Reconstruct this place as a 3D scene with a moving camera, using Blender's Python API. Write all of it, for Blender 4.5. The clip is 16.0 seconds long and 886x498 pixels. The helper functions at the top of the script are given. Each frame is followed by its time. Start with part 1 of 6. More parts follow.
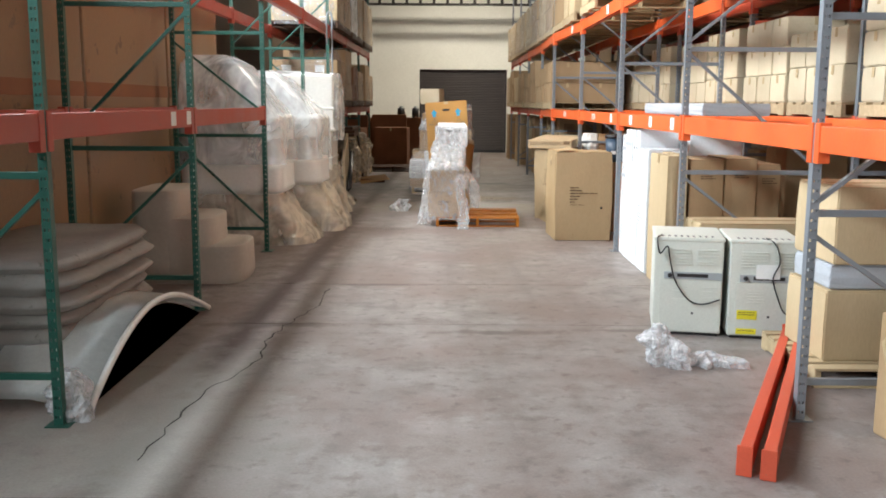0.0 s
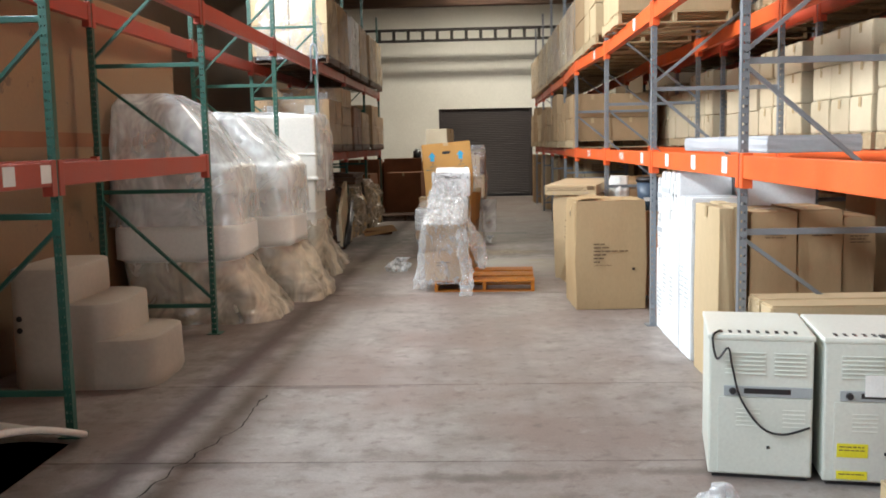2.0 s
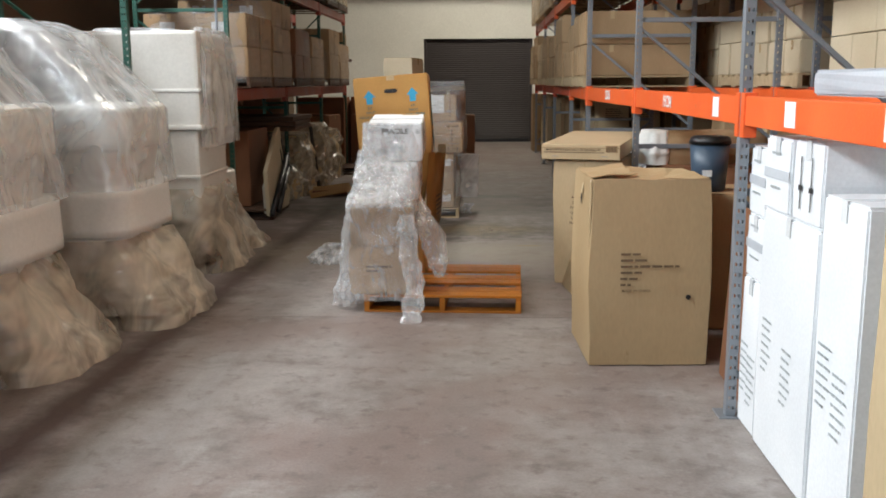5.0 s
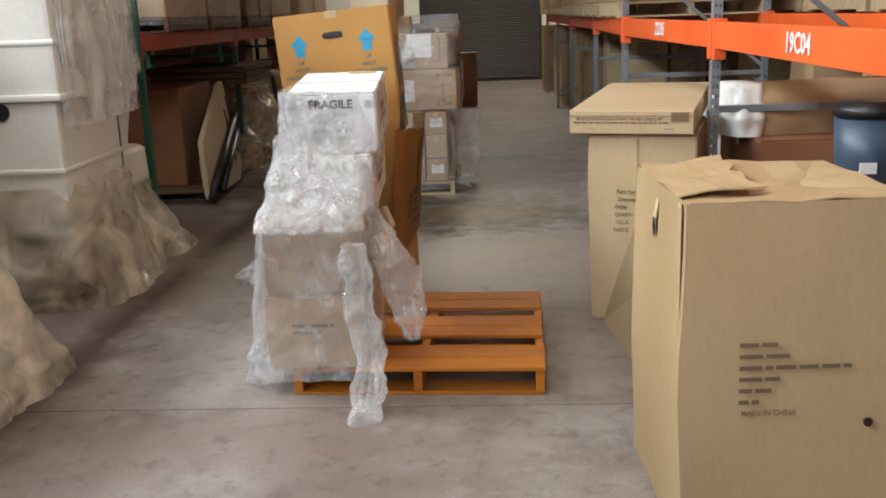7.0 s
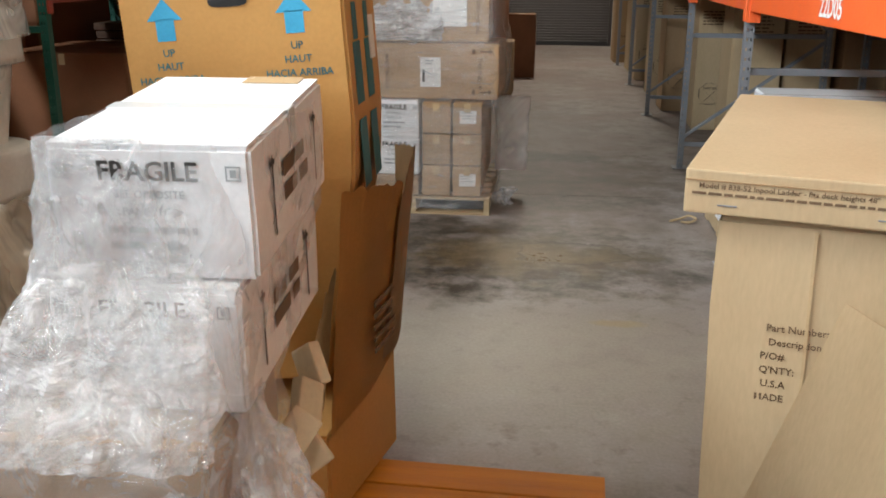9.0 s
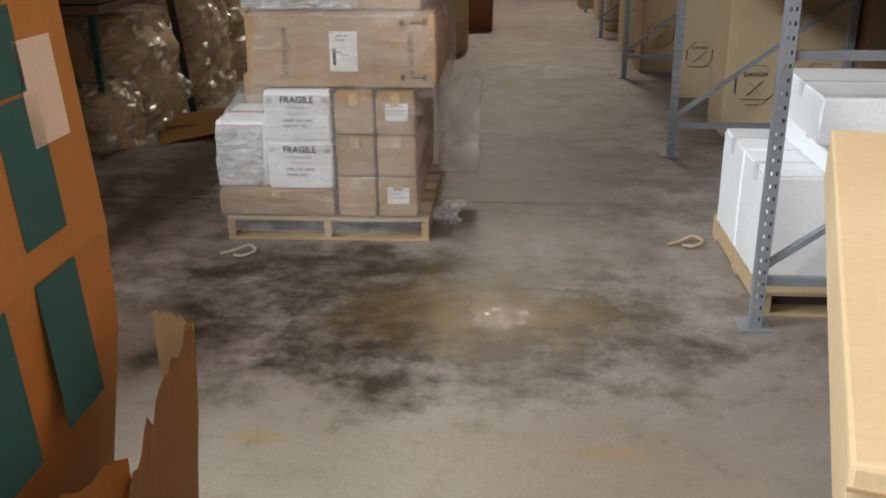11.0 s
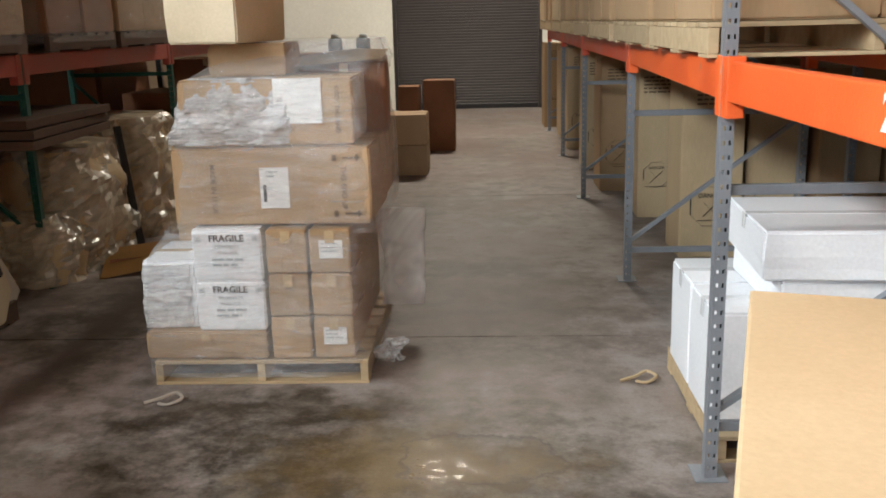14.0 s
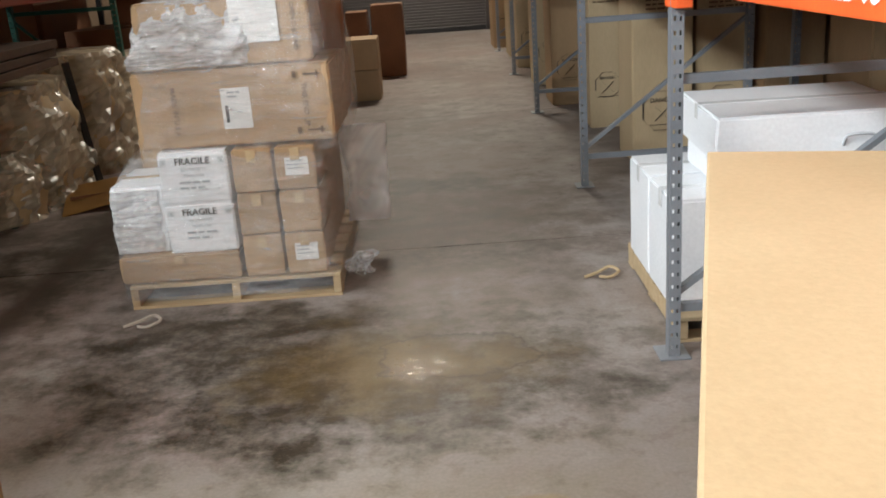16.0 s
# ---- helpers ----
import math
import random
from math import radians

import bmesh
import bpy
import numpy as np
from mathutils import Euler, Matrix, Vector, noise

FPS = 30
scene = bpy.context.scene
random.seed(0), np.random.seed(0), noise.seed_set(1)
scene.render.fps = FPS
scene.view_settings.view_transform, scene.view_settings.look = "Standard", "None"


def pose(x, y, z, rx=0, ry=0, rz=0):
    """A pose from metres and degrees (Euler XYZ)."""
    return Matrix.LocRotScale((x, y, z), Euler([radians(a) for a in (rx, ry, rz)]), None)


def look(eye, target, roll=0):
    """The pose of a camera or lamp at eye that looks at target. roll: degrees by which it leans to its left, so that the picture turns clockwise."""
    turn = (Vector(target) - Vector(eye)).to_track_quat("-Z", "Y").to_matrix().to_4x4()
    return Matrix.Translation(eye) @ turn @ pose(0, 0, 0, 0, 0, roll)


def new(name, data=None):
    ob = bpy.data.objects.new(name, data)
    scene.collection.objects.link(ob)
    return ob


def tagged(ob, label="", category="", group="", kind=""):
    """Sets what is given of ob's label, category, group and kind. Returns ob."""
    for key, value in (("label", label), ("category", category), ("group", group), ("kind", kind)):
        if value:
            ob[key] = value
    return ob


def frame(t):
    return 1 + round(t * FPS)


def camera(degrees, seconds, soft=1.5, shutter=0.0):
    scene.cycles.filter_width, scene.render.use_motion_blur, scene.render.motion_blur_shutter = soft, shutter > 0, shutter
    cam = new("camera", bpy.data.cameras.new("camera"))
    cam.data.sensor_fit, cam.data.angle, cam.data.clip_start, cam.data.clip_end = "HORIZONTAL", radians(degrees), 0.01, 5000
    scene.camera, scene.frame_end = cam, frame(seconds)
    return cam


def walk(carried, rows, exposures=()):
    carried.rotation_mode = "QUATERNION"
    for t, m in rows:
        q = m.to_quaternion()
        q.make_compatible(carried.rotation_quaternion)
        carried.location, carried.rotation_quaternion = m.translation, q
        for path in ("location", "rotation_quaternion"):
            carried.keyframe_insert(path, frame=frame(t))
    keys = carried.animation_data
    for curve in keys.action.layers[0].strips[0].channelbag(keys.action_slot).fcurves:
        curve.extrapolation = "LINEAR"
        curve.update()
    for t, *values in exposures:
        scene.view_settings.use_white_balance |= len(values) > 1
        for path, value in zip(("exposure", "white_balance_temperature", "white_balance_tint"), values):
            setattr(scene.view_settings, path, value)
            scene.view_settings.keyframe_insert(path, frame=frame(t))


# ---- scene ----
cam = camera(51.3, 16.0, 1.8)
METRES, EYE, TILT, LEAN, TURN = 13.2, 1.62, 0.0, 0.0, 0.0
ROWS = [
    (0.0, 0.0, 0.0, 0.0, 0.05, -9.0, -0.33),
    (0.5, 0.0078, 0.0365, -0.0016, 0.64, -9.97, -0.48),
    (1.0, 0.016, 0.0706, -0.0018, 0.24, -7.93, 0.81),
    (1.5, 0.0254, 0.113, -0.0003, 3.52, -8.08, 0.25),
    (2.0, 0.0318, 0.158, -0.0005, 2.22, -6.44, 1.16),
    (2.5, 0.041, 0.2034, -0.0008, 3.07, -6.49, -0.09),
    (3.0, 0.0438, 0.2506, -0.0064, 4.42, -9.36, 0.55),
    (5.5, 0.0576, 0.4929, -0.0018, 1.52, -10.86, -0.03),
    (6.0, 0.059, 0.5419, -0.003, 0.97, -12.5, -0.38),
    (6.5, 0.0592, 0.5889, -0.0021, 3.96, -13.56, 0.49),
    (7.0, 0.0599, 0.6357, -0.0009, 2.66, -14.34, 2.03),
    (7.5, 0.0649, 0.6822, 0.0002, 5.84, -15.87, 1.19),
    (8.0, 0.0632, 0.726, -0.0013, 4.77, -14.78, 0.29),
    (8.5, 0.0641, 0.769, -0.003, 3.02, -16.21, 0.53),
    (9.0, 0.0634, 0.8107, -0.0009, 6.62, -17.09, -0.23),
    (9.5, 0.0615, 0.8529, -0.0014, 2.67, -18.38, 0.28),
    (12.0, 0.0679, 0.9514, 0.0003, 5.28, -20.99, 0.93),
    (12.5, 0.0679, 0.9526, 0.0002, 5.35, -20.62, 1.09),
    (13.0, 0.0682, 0.9533, 0.0007, 4.43, -20.2, 1.0),
    (13.5, 0.0715, 0.9535, 0.003, 1.81, -13.89, -0.04),
    (14.0, 0.08, 0.9536, 0.0037, 2.8, -13.86, 1.44),
    (14.5, 0.0862, 0.9559, 0.0038, 1.66, -14.31, 2.91),
    (15.0, 0.0873, 0.9555, 0.0041, 0.72, -13.1, 2.96),
    (15.5, 0.0854, 0.9526, 0.0037, 0.92, -11.11, 2.65),
    (16.0, 0.0763, 0.943, -0.0021, -0.76, -18.2, 3.95),
]
walk(cam, [(t, pose(0, 0, EYE, TILT, LEAN, TURN) @ pose(METRES * x, METRES * y, METRES * z, 90 + pitch, roll, yaw)) for t, x, y, z, yaw, pitch, roll in ROWS],
     [(0, 0.27), (1, 0.24), (2, 0.15), (3, 0.15), (5.5, -0.3), (6.5, -0.22), (7.5, 0.1), (8.5, 0.15), (9.0, 0.1), (9.5, -0.05), (12, 0.52), (13, 0.52), (16, 0.5)])


# ---------------------------------------------------------------- world and light
world = bpy.data.worlds.new("world")
world.use_nodes = True
scene.world = world
sky = world.node_tree.nodes.new("ShaderNodeTexSky")
sky.sky_type, sky.sun_disc = "NISHITA", False
sky.sun_elevation, sky.sun_rotation = radians(50), radians(200)
world.node_tree.links.new(sky.outputs[0], world.node_tree.nodes["Background"].inputs[0])
world.node_tree.nodes["Background"].inputs[1].default_value = 0.1


def area_lamp(name, eye, target, sx, sy, watts, color):
    data = bpy.data.lights.new(name, "AREA")
    data.shape, data.size, data.size_y, data.energy, data.color = "RECTANGLE", sx, sy, watts, color
    ob = new(name, data)
    ob.matrix_world = look(eye, target)
    return ob


DAY = (0.90, 0.96, 1.0)
COOL = (0.78, 0.91, 1.0)
CEIL = 6.2
# daylight in the loading opening behind the start, and in the roof lights
area_lamp("loading_opening_light", (2.5, -5.9, 2.4), (2.2, 6, 1.0), 1.6, 1.7, 135, DAY)
# unseen high side windows, added to light the aisle: from y, to y, watts
ADDED_WINDOWS = [(-2.5, 1.0, 520), (2.0, 5.5, 520), (6.5, 10.0, 560), (11.0, 14.6, 640)]
WZ0, WZ1 = 4.6, 5.8
for wa, wb, watts in ADDED_WINDOWS:
    area_lamp("window_light", (-4.36, (wa + wb) / 2, (WZ0 + WZ1) / 2), (3.0, (wa + wb) / 2, 1.6), wb - wa, WZ1 - WZ0, watts, COOL if wb < 6 else DAY)
# near roof light added for film glints; far one placed from the puddle's reflection
UNSEEN_ROOF_LIGHTS = [(0.2, 11.3, 1.2, 1.0, 130), (0.75, 26.7, 1.5, 0.9, 450)]
for rx, ry, rw, rl, watts in UNSEEN_ROOF_LIGHTS:
    area_lamp("roof_light_lamp", (rx, ry, CEIL + 0.1), (rx, ry, 0), rw, rl, watts, (1.0, 0.92, 0.78))

# ---------------------------------------------------------------- materials


def nodes_of(name):
    m = bpy.data.materials.new(name)
    m.use_nodes = True
    return m, m.node_tree.nodes, m.node_tree.links, m.node_tree.nodes["Principled BSDF"]


def tex(n, l, kind, scale, detail=4.0, vec=None, rough=0.55):
    t = n.new("ShaderNodeTexNoise" if kind == "noise" else "ShaderNodeTexVoronoi")
    t.inputs["Scale"].default_value = scale
    if kind == "noise":
        t.inputs["Detail"].default_value, t.inputs["Roughness"].default_value = detail, rough
    if vec is not None:
        l.new(vec, t.inputs["Vector"])
    return t


def ramp(n, l, src, stops):
    r = n.new("ShaderNodeValToRGB")
    while len(r.color_ramp.elements) < len(stops):
        r.color_ramp.elements.new(0.5)
    for e, (p, c) in zip(r.color_ramp.elements, stops):
        e.position, e.color = p, (*c, 1) if len(c) == 3 else c
    l.new(src, r.inputs[0])
    return r


def mixc(n, l, fac, a, b, mode="MIX"):
    m = n.new("ShaderNodeMix")
    m.data_type, m.blend_type = "RGBA", mode
    for sock, v in ((m.inputs[0], fac), (m.inputs[6], a), (m.inputs[7], b)):
        if hasattr(v, "links"):
            l.new(v, sock)
        elif isinstance(v, (int, float)):
            sock.default_value = v
        else:
            sock.default_value = (*v, 1)
    return m.outputs[2]


def calc(n, l, op, a, b=0.0, clamp=False):
    m = n.new("ShaderNodeMath")
    m.operation, m.use_clamp = op, clamp
    for sock, v in zip(m.inputs, (a, b)):
        if hasattr(v, "links"):
            l.new(v, sock)
        else:
            sock.default_value = v
    return m.outputs[0]


def bump(n, l, bsdf, height, strength, dist):
    b = n.new("ShaderNodeBump")
    b.inputs["Strength"].default_value, b.inputs["Distance"].default_value = strength, dist
    l.new(height, b.inputs["Height"])
    l.new(b.outputs[0], bsdf.inputs["Normal"])


def surface(name, c1, c2, scale=3.0, grain=60.0, rough=(0.5, 0.7), metal=0.0, bumps=0.15, dist=0.004, vary=0.12, stretch=(1, 1, 1), worn=None, wear_at=0.68):
    """A painted or raw surface: broad tone changes, fine grain, an object-to-object shift, and worn patches."""
    m, n, l, p = nodes_of(name)
    tc = n.new("ShaderNodeTexCoord")
    mp = n.new("ShaderNodeMapping")
    mp.inputs["Scale"].default_value = stretch
    l.new(tc.outputs["Object"], mp.inputs[0])
    info = n.new("ShaderNodeObjectInfo")
    off = n.new("ShaderNodeVectorMath")
    off.operation = "ADD"
    l.new(mp.outputs[0], off.inputs[0])
    shift = calc(n, l, "MULTIPLY", info.outputs["Random"], 37.0)
    l.new(shift, off.inputs[1])
    v = off.outputs[0]
    big, fine = tex(n, l, "noise", scale, 5, v), tex(n, l, "noise", grain, 3, v)
    base = ramp(n, l, big.outputs[0], [(0.3, c1), (0.7, c2)]).outputs[0]
    tone = calc(n, l, "ADD", calc(n, l, "MULTIPLY", info.outputs["Random"], vary), 1.0 - vary / 2)
    tone = calc(n, l, "MULTIPLY", tone, calc(n, l, "ADD", calc(n, l, "MULTIPLY", fine.outputs[0], 0.22), 0.89))
    comb = n.new("ShaderNodeCombineColor")
    for i in range(3):
        l.new(tone, comb.inputs[i])
    col = mixc(n, l, 1.0, base, comb.outputs[0], "MULTIPLY")
    if worn:
        w = tex(n, l, "noise", scale * 4, 8, v, 0.7)
        mask = ramp(n, l, w.outputs[0], [(wear_at, (0, 0, 0)), (wear_at + 0.04, (1, 1, 1))]).outputs[0]
        col = mixc(n, l, mask, col, worn)
    l.new(col, p.inputs["Base Color"])
    l.new(ramp(n, l, big.outputs[0], [(0.3, (rough[0],) * 3), (0.7, (rough[1],) * 3)]).outputs[0], p.inputs["Roughness"])
    p.inputs["Metallic"].default_value = metal
    p.inputs["Specular IOR Level"].default_value = 0.32 if rough[0] >= 0.5 else 0.5
    bump(n, l, p, fine.outputs[0], bumps, dist)
    return m


KRAFT = surface("kraft_cardboard", (0.36, 0.235, 0.125), (0.44, 0.295, 0.165), 2.5, 90, (0.6, 0.75), vary=0.18, stretch=(1, 1, 0.25))
KRAFT_PALE = surface("pale_cardboard", (0.47, 0.35, 0.205), (0.56, 0.43, 0.265), 2.2, 90, (0.6, 0.75), vary=0.1, stretch=(1, 1, 0.25))
KRAFT_MID = surface("mid_cardboard", (0.37, 0.255, 0.135), (0.44, 0.315, 0.175), 1.6, 70, (0.55, 0.7), vary=0.06, stretch=(1, 1, 0.3), worn=(0.33, 0.22, 0.115), wear_at=0.66)
KRAFT_ORANGE = surface("orange_cardboard", (0.43, 0.225, 0.065), (0.51, 0.28, 0.085), 2.2, 90, (0.55, 0.7), vary=0.08)
CREAM = surface("cream_cardboard", (0.52, 0.43, 0.285), (0.61, 0.51, 0.36), 2.0, 80, (0.6, 0.75), vary=0.2)
RED_CARD = surface("reddish_cardboard", (0.20, 0.085, 0.04), (0.27, 0.12, 0.06), 2.5, 80, (0.6, 0.8), vary=0.25)
WHITE_CARD = surface("white_cardboard", (0.76, 0.78, 0.80), (0.84, 0.85, 0.86), 2.0, 70, (0.4, 0.55), vary=0.06)
GREY_CARD = surface("grey_cardboard", (0.42, 0.44, 0.47), (0.50, 0.52, 0.55), 2.0, 70, (0.5, 0.65), vary=0.1)
CARD_EDGE = surface("torn_cardboard_edge", (0.26, 0.16, 0.08), (0.38, 0.26, 0.14), 14, 120, (0.8, 0.9))
TAPE = surface("packing_tape", (0.50, 0.36, 0.20), (0.56, 0.42, 0.25), 5, 60, (0.18, 0.3), vary=0.1)
WHITE_TAPE = surface("clear_tape", (0.70, 0.71, 0.71), (0.76, 0.77, 0.78), 5, 60, (0.15, 0.25))
PAPER = surface("paper_label", (0.76, 0.76, 0.74), (0.84, 0.84, 0.82), 6, 80, (0.5, 0.6))
INK = surface("black_ink", (0.03, 0.03, 0.03), (0.05, 0.045, 0.04), 8, 120, (0.6, 0.7))
BROWN_INK = surface("faded_ink", (0.13, 0.085, 0.05), (0.17, 0.11, 0.065), 8, 120, (0.7, 0.8))
BLUE_INK = surface("blue_ink", (0.03, 0.29, 0.50), (0.05, 0.35, 0.57), 8, 120, (0.5, 0.6))
TEAL_INK = surface("teal_ink", (0.02, 0.12, 0.15), (0.03, 0.16, 0.18), 8, 120, (0.5, 0.6))
YELLOW = surface("yellow_sticker", (0.75, 0.66, 0.02), (0.8, 0.72, 0.04), 8, 80, (0.4, 0.5))
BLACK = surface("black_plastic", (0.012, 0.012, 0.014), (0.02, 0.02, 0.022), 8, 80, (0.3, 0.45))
DARK = surface("dark_void_paint", (0.02, 0.018, 0.016), (0.03, 0.027, 0.024), 3, 40, (0.8, 0.9))
BLUE_BIN = surface("slate_blue_plastic", (0.035, 0.06, 0.095), (0.05, 0.08, 0.12), 4, 60, (0.35, 0.5))
GREEN = surface("green_rack_enamel", (0.011, 0.07, 0.05), (0.018, 0.10, 0.072), 3, 70, (0.35, 0.5), worn=(0.13, 0.11, 0.09), wear_at=0.66, vary=0.1)
RED = surface("red_rack_enamel", (0.33, 0.045, 0.028), (0.42, 0.065, 0.036), 3, 70, (0.35, 0.5), worn=(0.18, 0.10, 0.08), wear_at=0.67, vary=0.1)
ORANGE = surface("orange_rack_enamel", (0.78, 0.105, 0.022), (0.88, 0.15, 0.032), 3, 70, (0.35, 0.5), worn=(0.5, 0.22, 0.13), wear_at=0.66, vary=0.08)
ORANGE_RED = surface("faded_red_enamel", (0.55, 0.075, 0.035), (0.65, 0.10, 0.045), 3, 70, (0.4, 0.55), worn=(0.3, 0.15, 0.1), wear_at=0.66)
STEEL = surface("grey_rack_enamel", (0.20, 0.22, 0.245), (0.27, 0.29, 0.315), 3, 70, (0.3, 0.45), metal=0.3, worn=(0.16, 0.13, 0.11), wear_at=0.68, vary=0.1)
PLASTIC = surface("white_acrylic", (0.76, 0.745, 0.70), (0.83, 0.82, 0.78), 1.5, 40, (0.25, 0.4), bumps=0.05, vary=0.06, worn=(0.5, 0.45, 0.36), wear_at=0.70)
# dusty off-white, darkened further to carry the shade on the steps
DUSTY = surface("dusty_plastic", (0.37, 0.325, 0.265), (0.47, 0.42, 0.355), 1.6, 30, (0.45, 0.6), vary=0.08, worn=(0.42, 0.34, 0.25), wear_at=0.64)
HEATER = surface("ivory_enamel", (0.63, 0.65, 0.58), (0.68, 0.69, 0.63), 2, 60, (0.3, 0.4), bumps=0.04, worn=(0.5, 0.5, 0.45), wear_at=0.74)
HEATER_BAND = surface("grey_control_panel", (0.34, 0.37, 0.38), (0.40, 0.43, 0.44), 2, 60, (0.3, 0.4))
PINE = surface("pine_boards", (0.40, 0.29, 0.165), (0.52, 0.40, 0.245), 3, 50, (0.65, 0.8), vary=0.3, stretch=(0.4, 6, 6), bumps=0.3, worn=(0.2, 0.14, 0.09), wear_at=0.66)
ORANGE_WOOD = surface("amber_pallet_boards", (0.36, 0.115, 0.010), (0.52, 0.19, 0.018), 3, 50, (0.5, 0.65), vary=0.3, stretch=(0.4, 7, 7), bumps=0.3, worn=(0.26, 0.10, 0.03), wear_at=0.64)
DARK_WOOD = surface("dark_weathered_wood", (0.07, 0.038, 0.024), (0.125, 0.07, 0.043), 3, 50, (0.6, 0.8), vary=0.3, stretch=(0.5, 6, 6), bumps=0.3)
WALL = surface("painted_block_wall", (0.72, 0.71, 0.64), (0.80, 0.79, 0.72), 0.7, 30, (0.6, 0.75), bumps=0.2, worn=(0.62, 0.60, 0.53), wear_at=0.70)
TAN_WALL = surface("tan_wall_board", (0.15, 0.10, 0.065), (0.22, 0.155, 0.10), 0.6, 25, (0.6, 0.8), bumps=0.2, worn=(0.2, 0.14, 0.10), wear_at=0.68)
DOOR = surface("dark_brown_door_enamel", (0.030, 0.023, 0.023), (0.042, 0.033, 0.032), 1.5, 40, (0.4, 0.55), vary=0.08)
BALE = surface("tan_bale_wrap", (0.20, 0.115, 0.055), (0.27, 0.165, 0.085), 0.9, 25, (0.35, 0.55), vary=0.2, worn=(0.14, 0.085, 0.05), wear_at=0.62)
ROOF = surface("dark_roof_deck", (0.04, 0.034, 0.03), (0.07, 0.06, 0.05), 1.0, 30, (0.7, 0.85))
FOAM = surface("pale_foam", (0.70, 0.62, 0.44), (0.78, 0.70, 0.52), 6, 60, (0.7, 0.85))


def film_material(name, cover, tint, rough, scale=6.0, detail=9.0, stretch=(1.5, 1.5, 0.7), relief=0.55, gloss=0.07):
    """Clear stretch film: glossy creased skin that lets much of what it covers show through."""
    m, n, l, p = nodes_of(name)
    tc = n.new("ShaderNodeTexCoord")
    mp = n.new("ShaderNodeMapping")
    mp.inputs["Scale"].default_value = stretch
    l.new(tc.outputs["Object"], mp.inputs[0])
    a = tex(n, l, "noise", scale, detail, mp.outputs[0], 0.68)
    a.inputs["Distortion"].default_value = 1.2
    b = tex(n, l, "noise", scale * 6, 3, mp.outputs[0])
    p.inputs["Base Color"].default_value = (*tint, 1)
    p.inputs["Roughness"].default_value = rough
    p.inputs["Specular IOR Level"].default_value = 1.0
    clear = n.new("ShaderNodeBsdfTransparent")
    mix = n.new("ShaderNodeMixShader")
    fac = ramp(n, l, a.outputs[0], [(0.35, (cover * 0.45,) * 3), (0.52, (cover,) * 3), (0.72, (min(1.0, cover * 1.9),) * 3)])
    l.new(fac.outputs[0], mix.inputs[0])
    l.new(clear.outputs[0], mix.inputs[1])
    l.new(p.outputs[0], mix.inputs[2])
    # the film's own shine lies over what shows through it
    shine = n.new("ShaderNodeBsdfGlossy")
    shine.inputs["Roughness"].default_value = rough + 0.03
    over = n.new("ShaderNodeMixShader")
    over.inputs[0].default_value = gloss
    l.new(mix.outputs[0], over.inputs[1])
    l.new(shine.outputs[0], over.inputs[2])
    l.new(over.outputs[0], n["Material Output"].inputs[0])
    h = calc(n, l, "ADD", a.outputs[0], calc(n, l, "MULTIPLY", b.outputs[0], 0.15))
    bump(n, l, p, h, relief, 0.03)
    bump(n, l, shine, h, relief, 0.03)
    return m


FILM = film_material("stretch_film", 0.27, (0.86, 0.88, 0.90), 0.12)
FILM_THICK = film_material("cloudy_film", 0.46, (0.84, 0.86, 0.88), 0.2, 2.0, 3.0, (1.2, 1.2, 0.8), 0.7)
# creased film, its cover whitened in place of strong highlights
FILM_CREASED = film_material("creased_film_glints", 0.36, (0.90, 0.92, 0.94), 0.07, 6.0, 5.0, (1.0, 1.0, 1.6), 0.9, 0.1)
FILM_DUSTY = film_material("dusty_film", 0.55, (0.64, 0.56, 0.44), 0.28, 1.8, 3.0, (1.2, 1.2, 0.8), 0.7, 0.05)
FILM_TIGHT = film_material("tight_film", 0.20, (0.86, 0.87, 0.88), 0.05, 5.0, 7.0, (0.7, 0.7, 5.0), 0.8, 0.05)
# bunched film; its high white cover stands in for bright reflections
FILM_BRIGHT = film_material("bunched_film_glints", 0.72, (0.88, 0.89, 0.90), 0.08, 5.0, 6.0, (0.6, 0.6, 4.0), 0.9, 0.12)
LINER = surface("grey_liner", (0.25, 0.235, 0.215), (0.34, 0.32, 0.295), 3, 30, (0.5, 0.65), vary=0.2, worn=(0.18, 0.165, 0.15), wear_at=0.62)
FILM_BALL = film_material("crumpled_film", 0.5, (0.84, 0.86, 0.88), 0.14, 9.0)


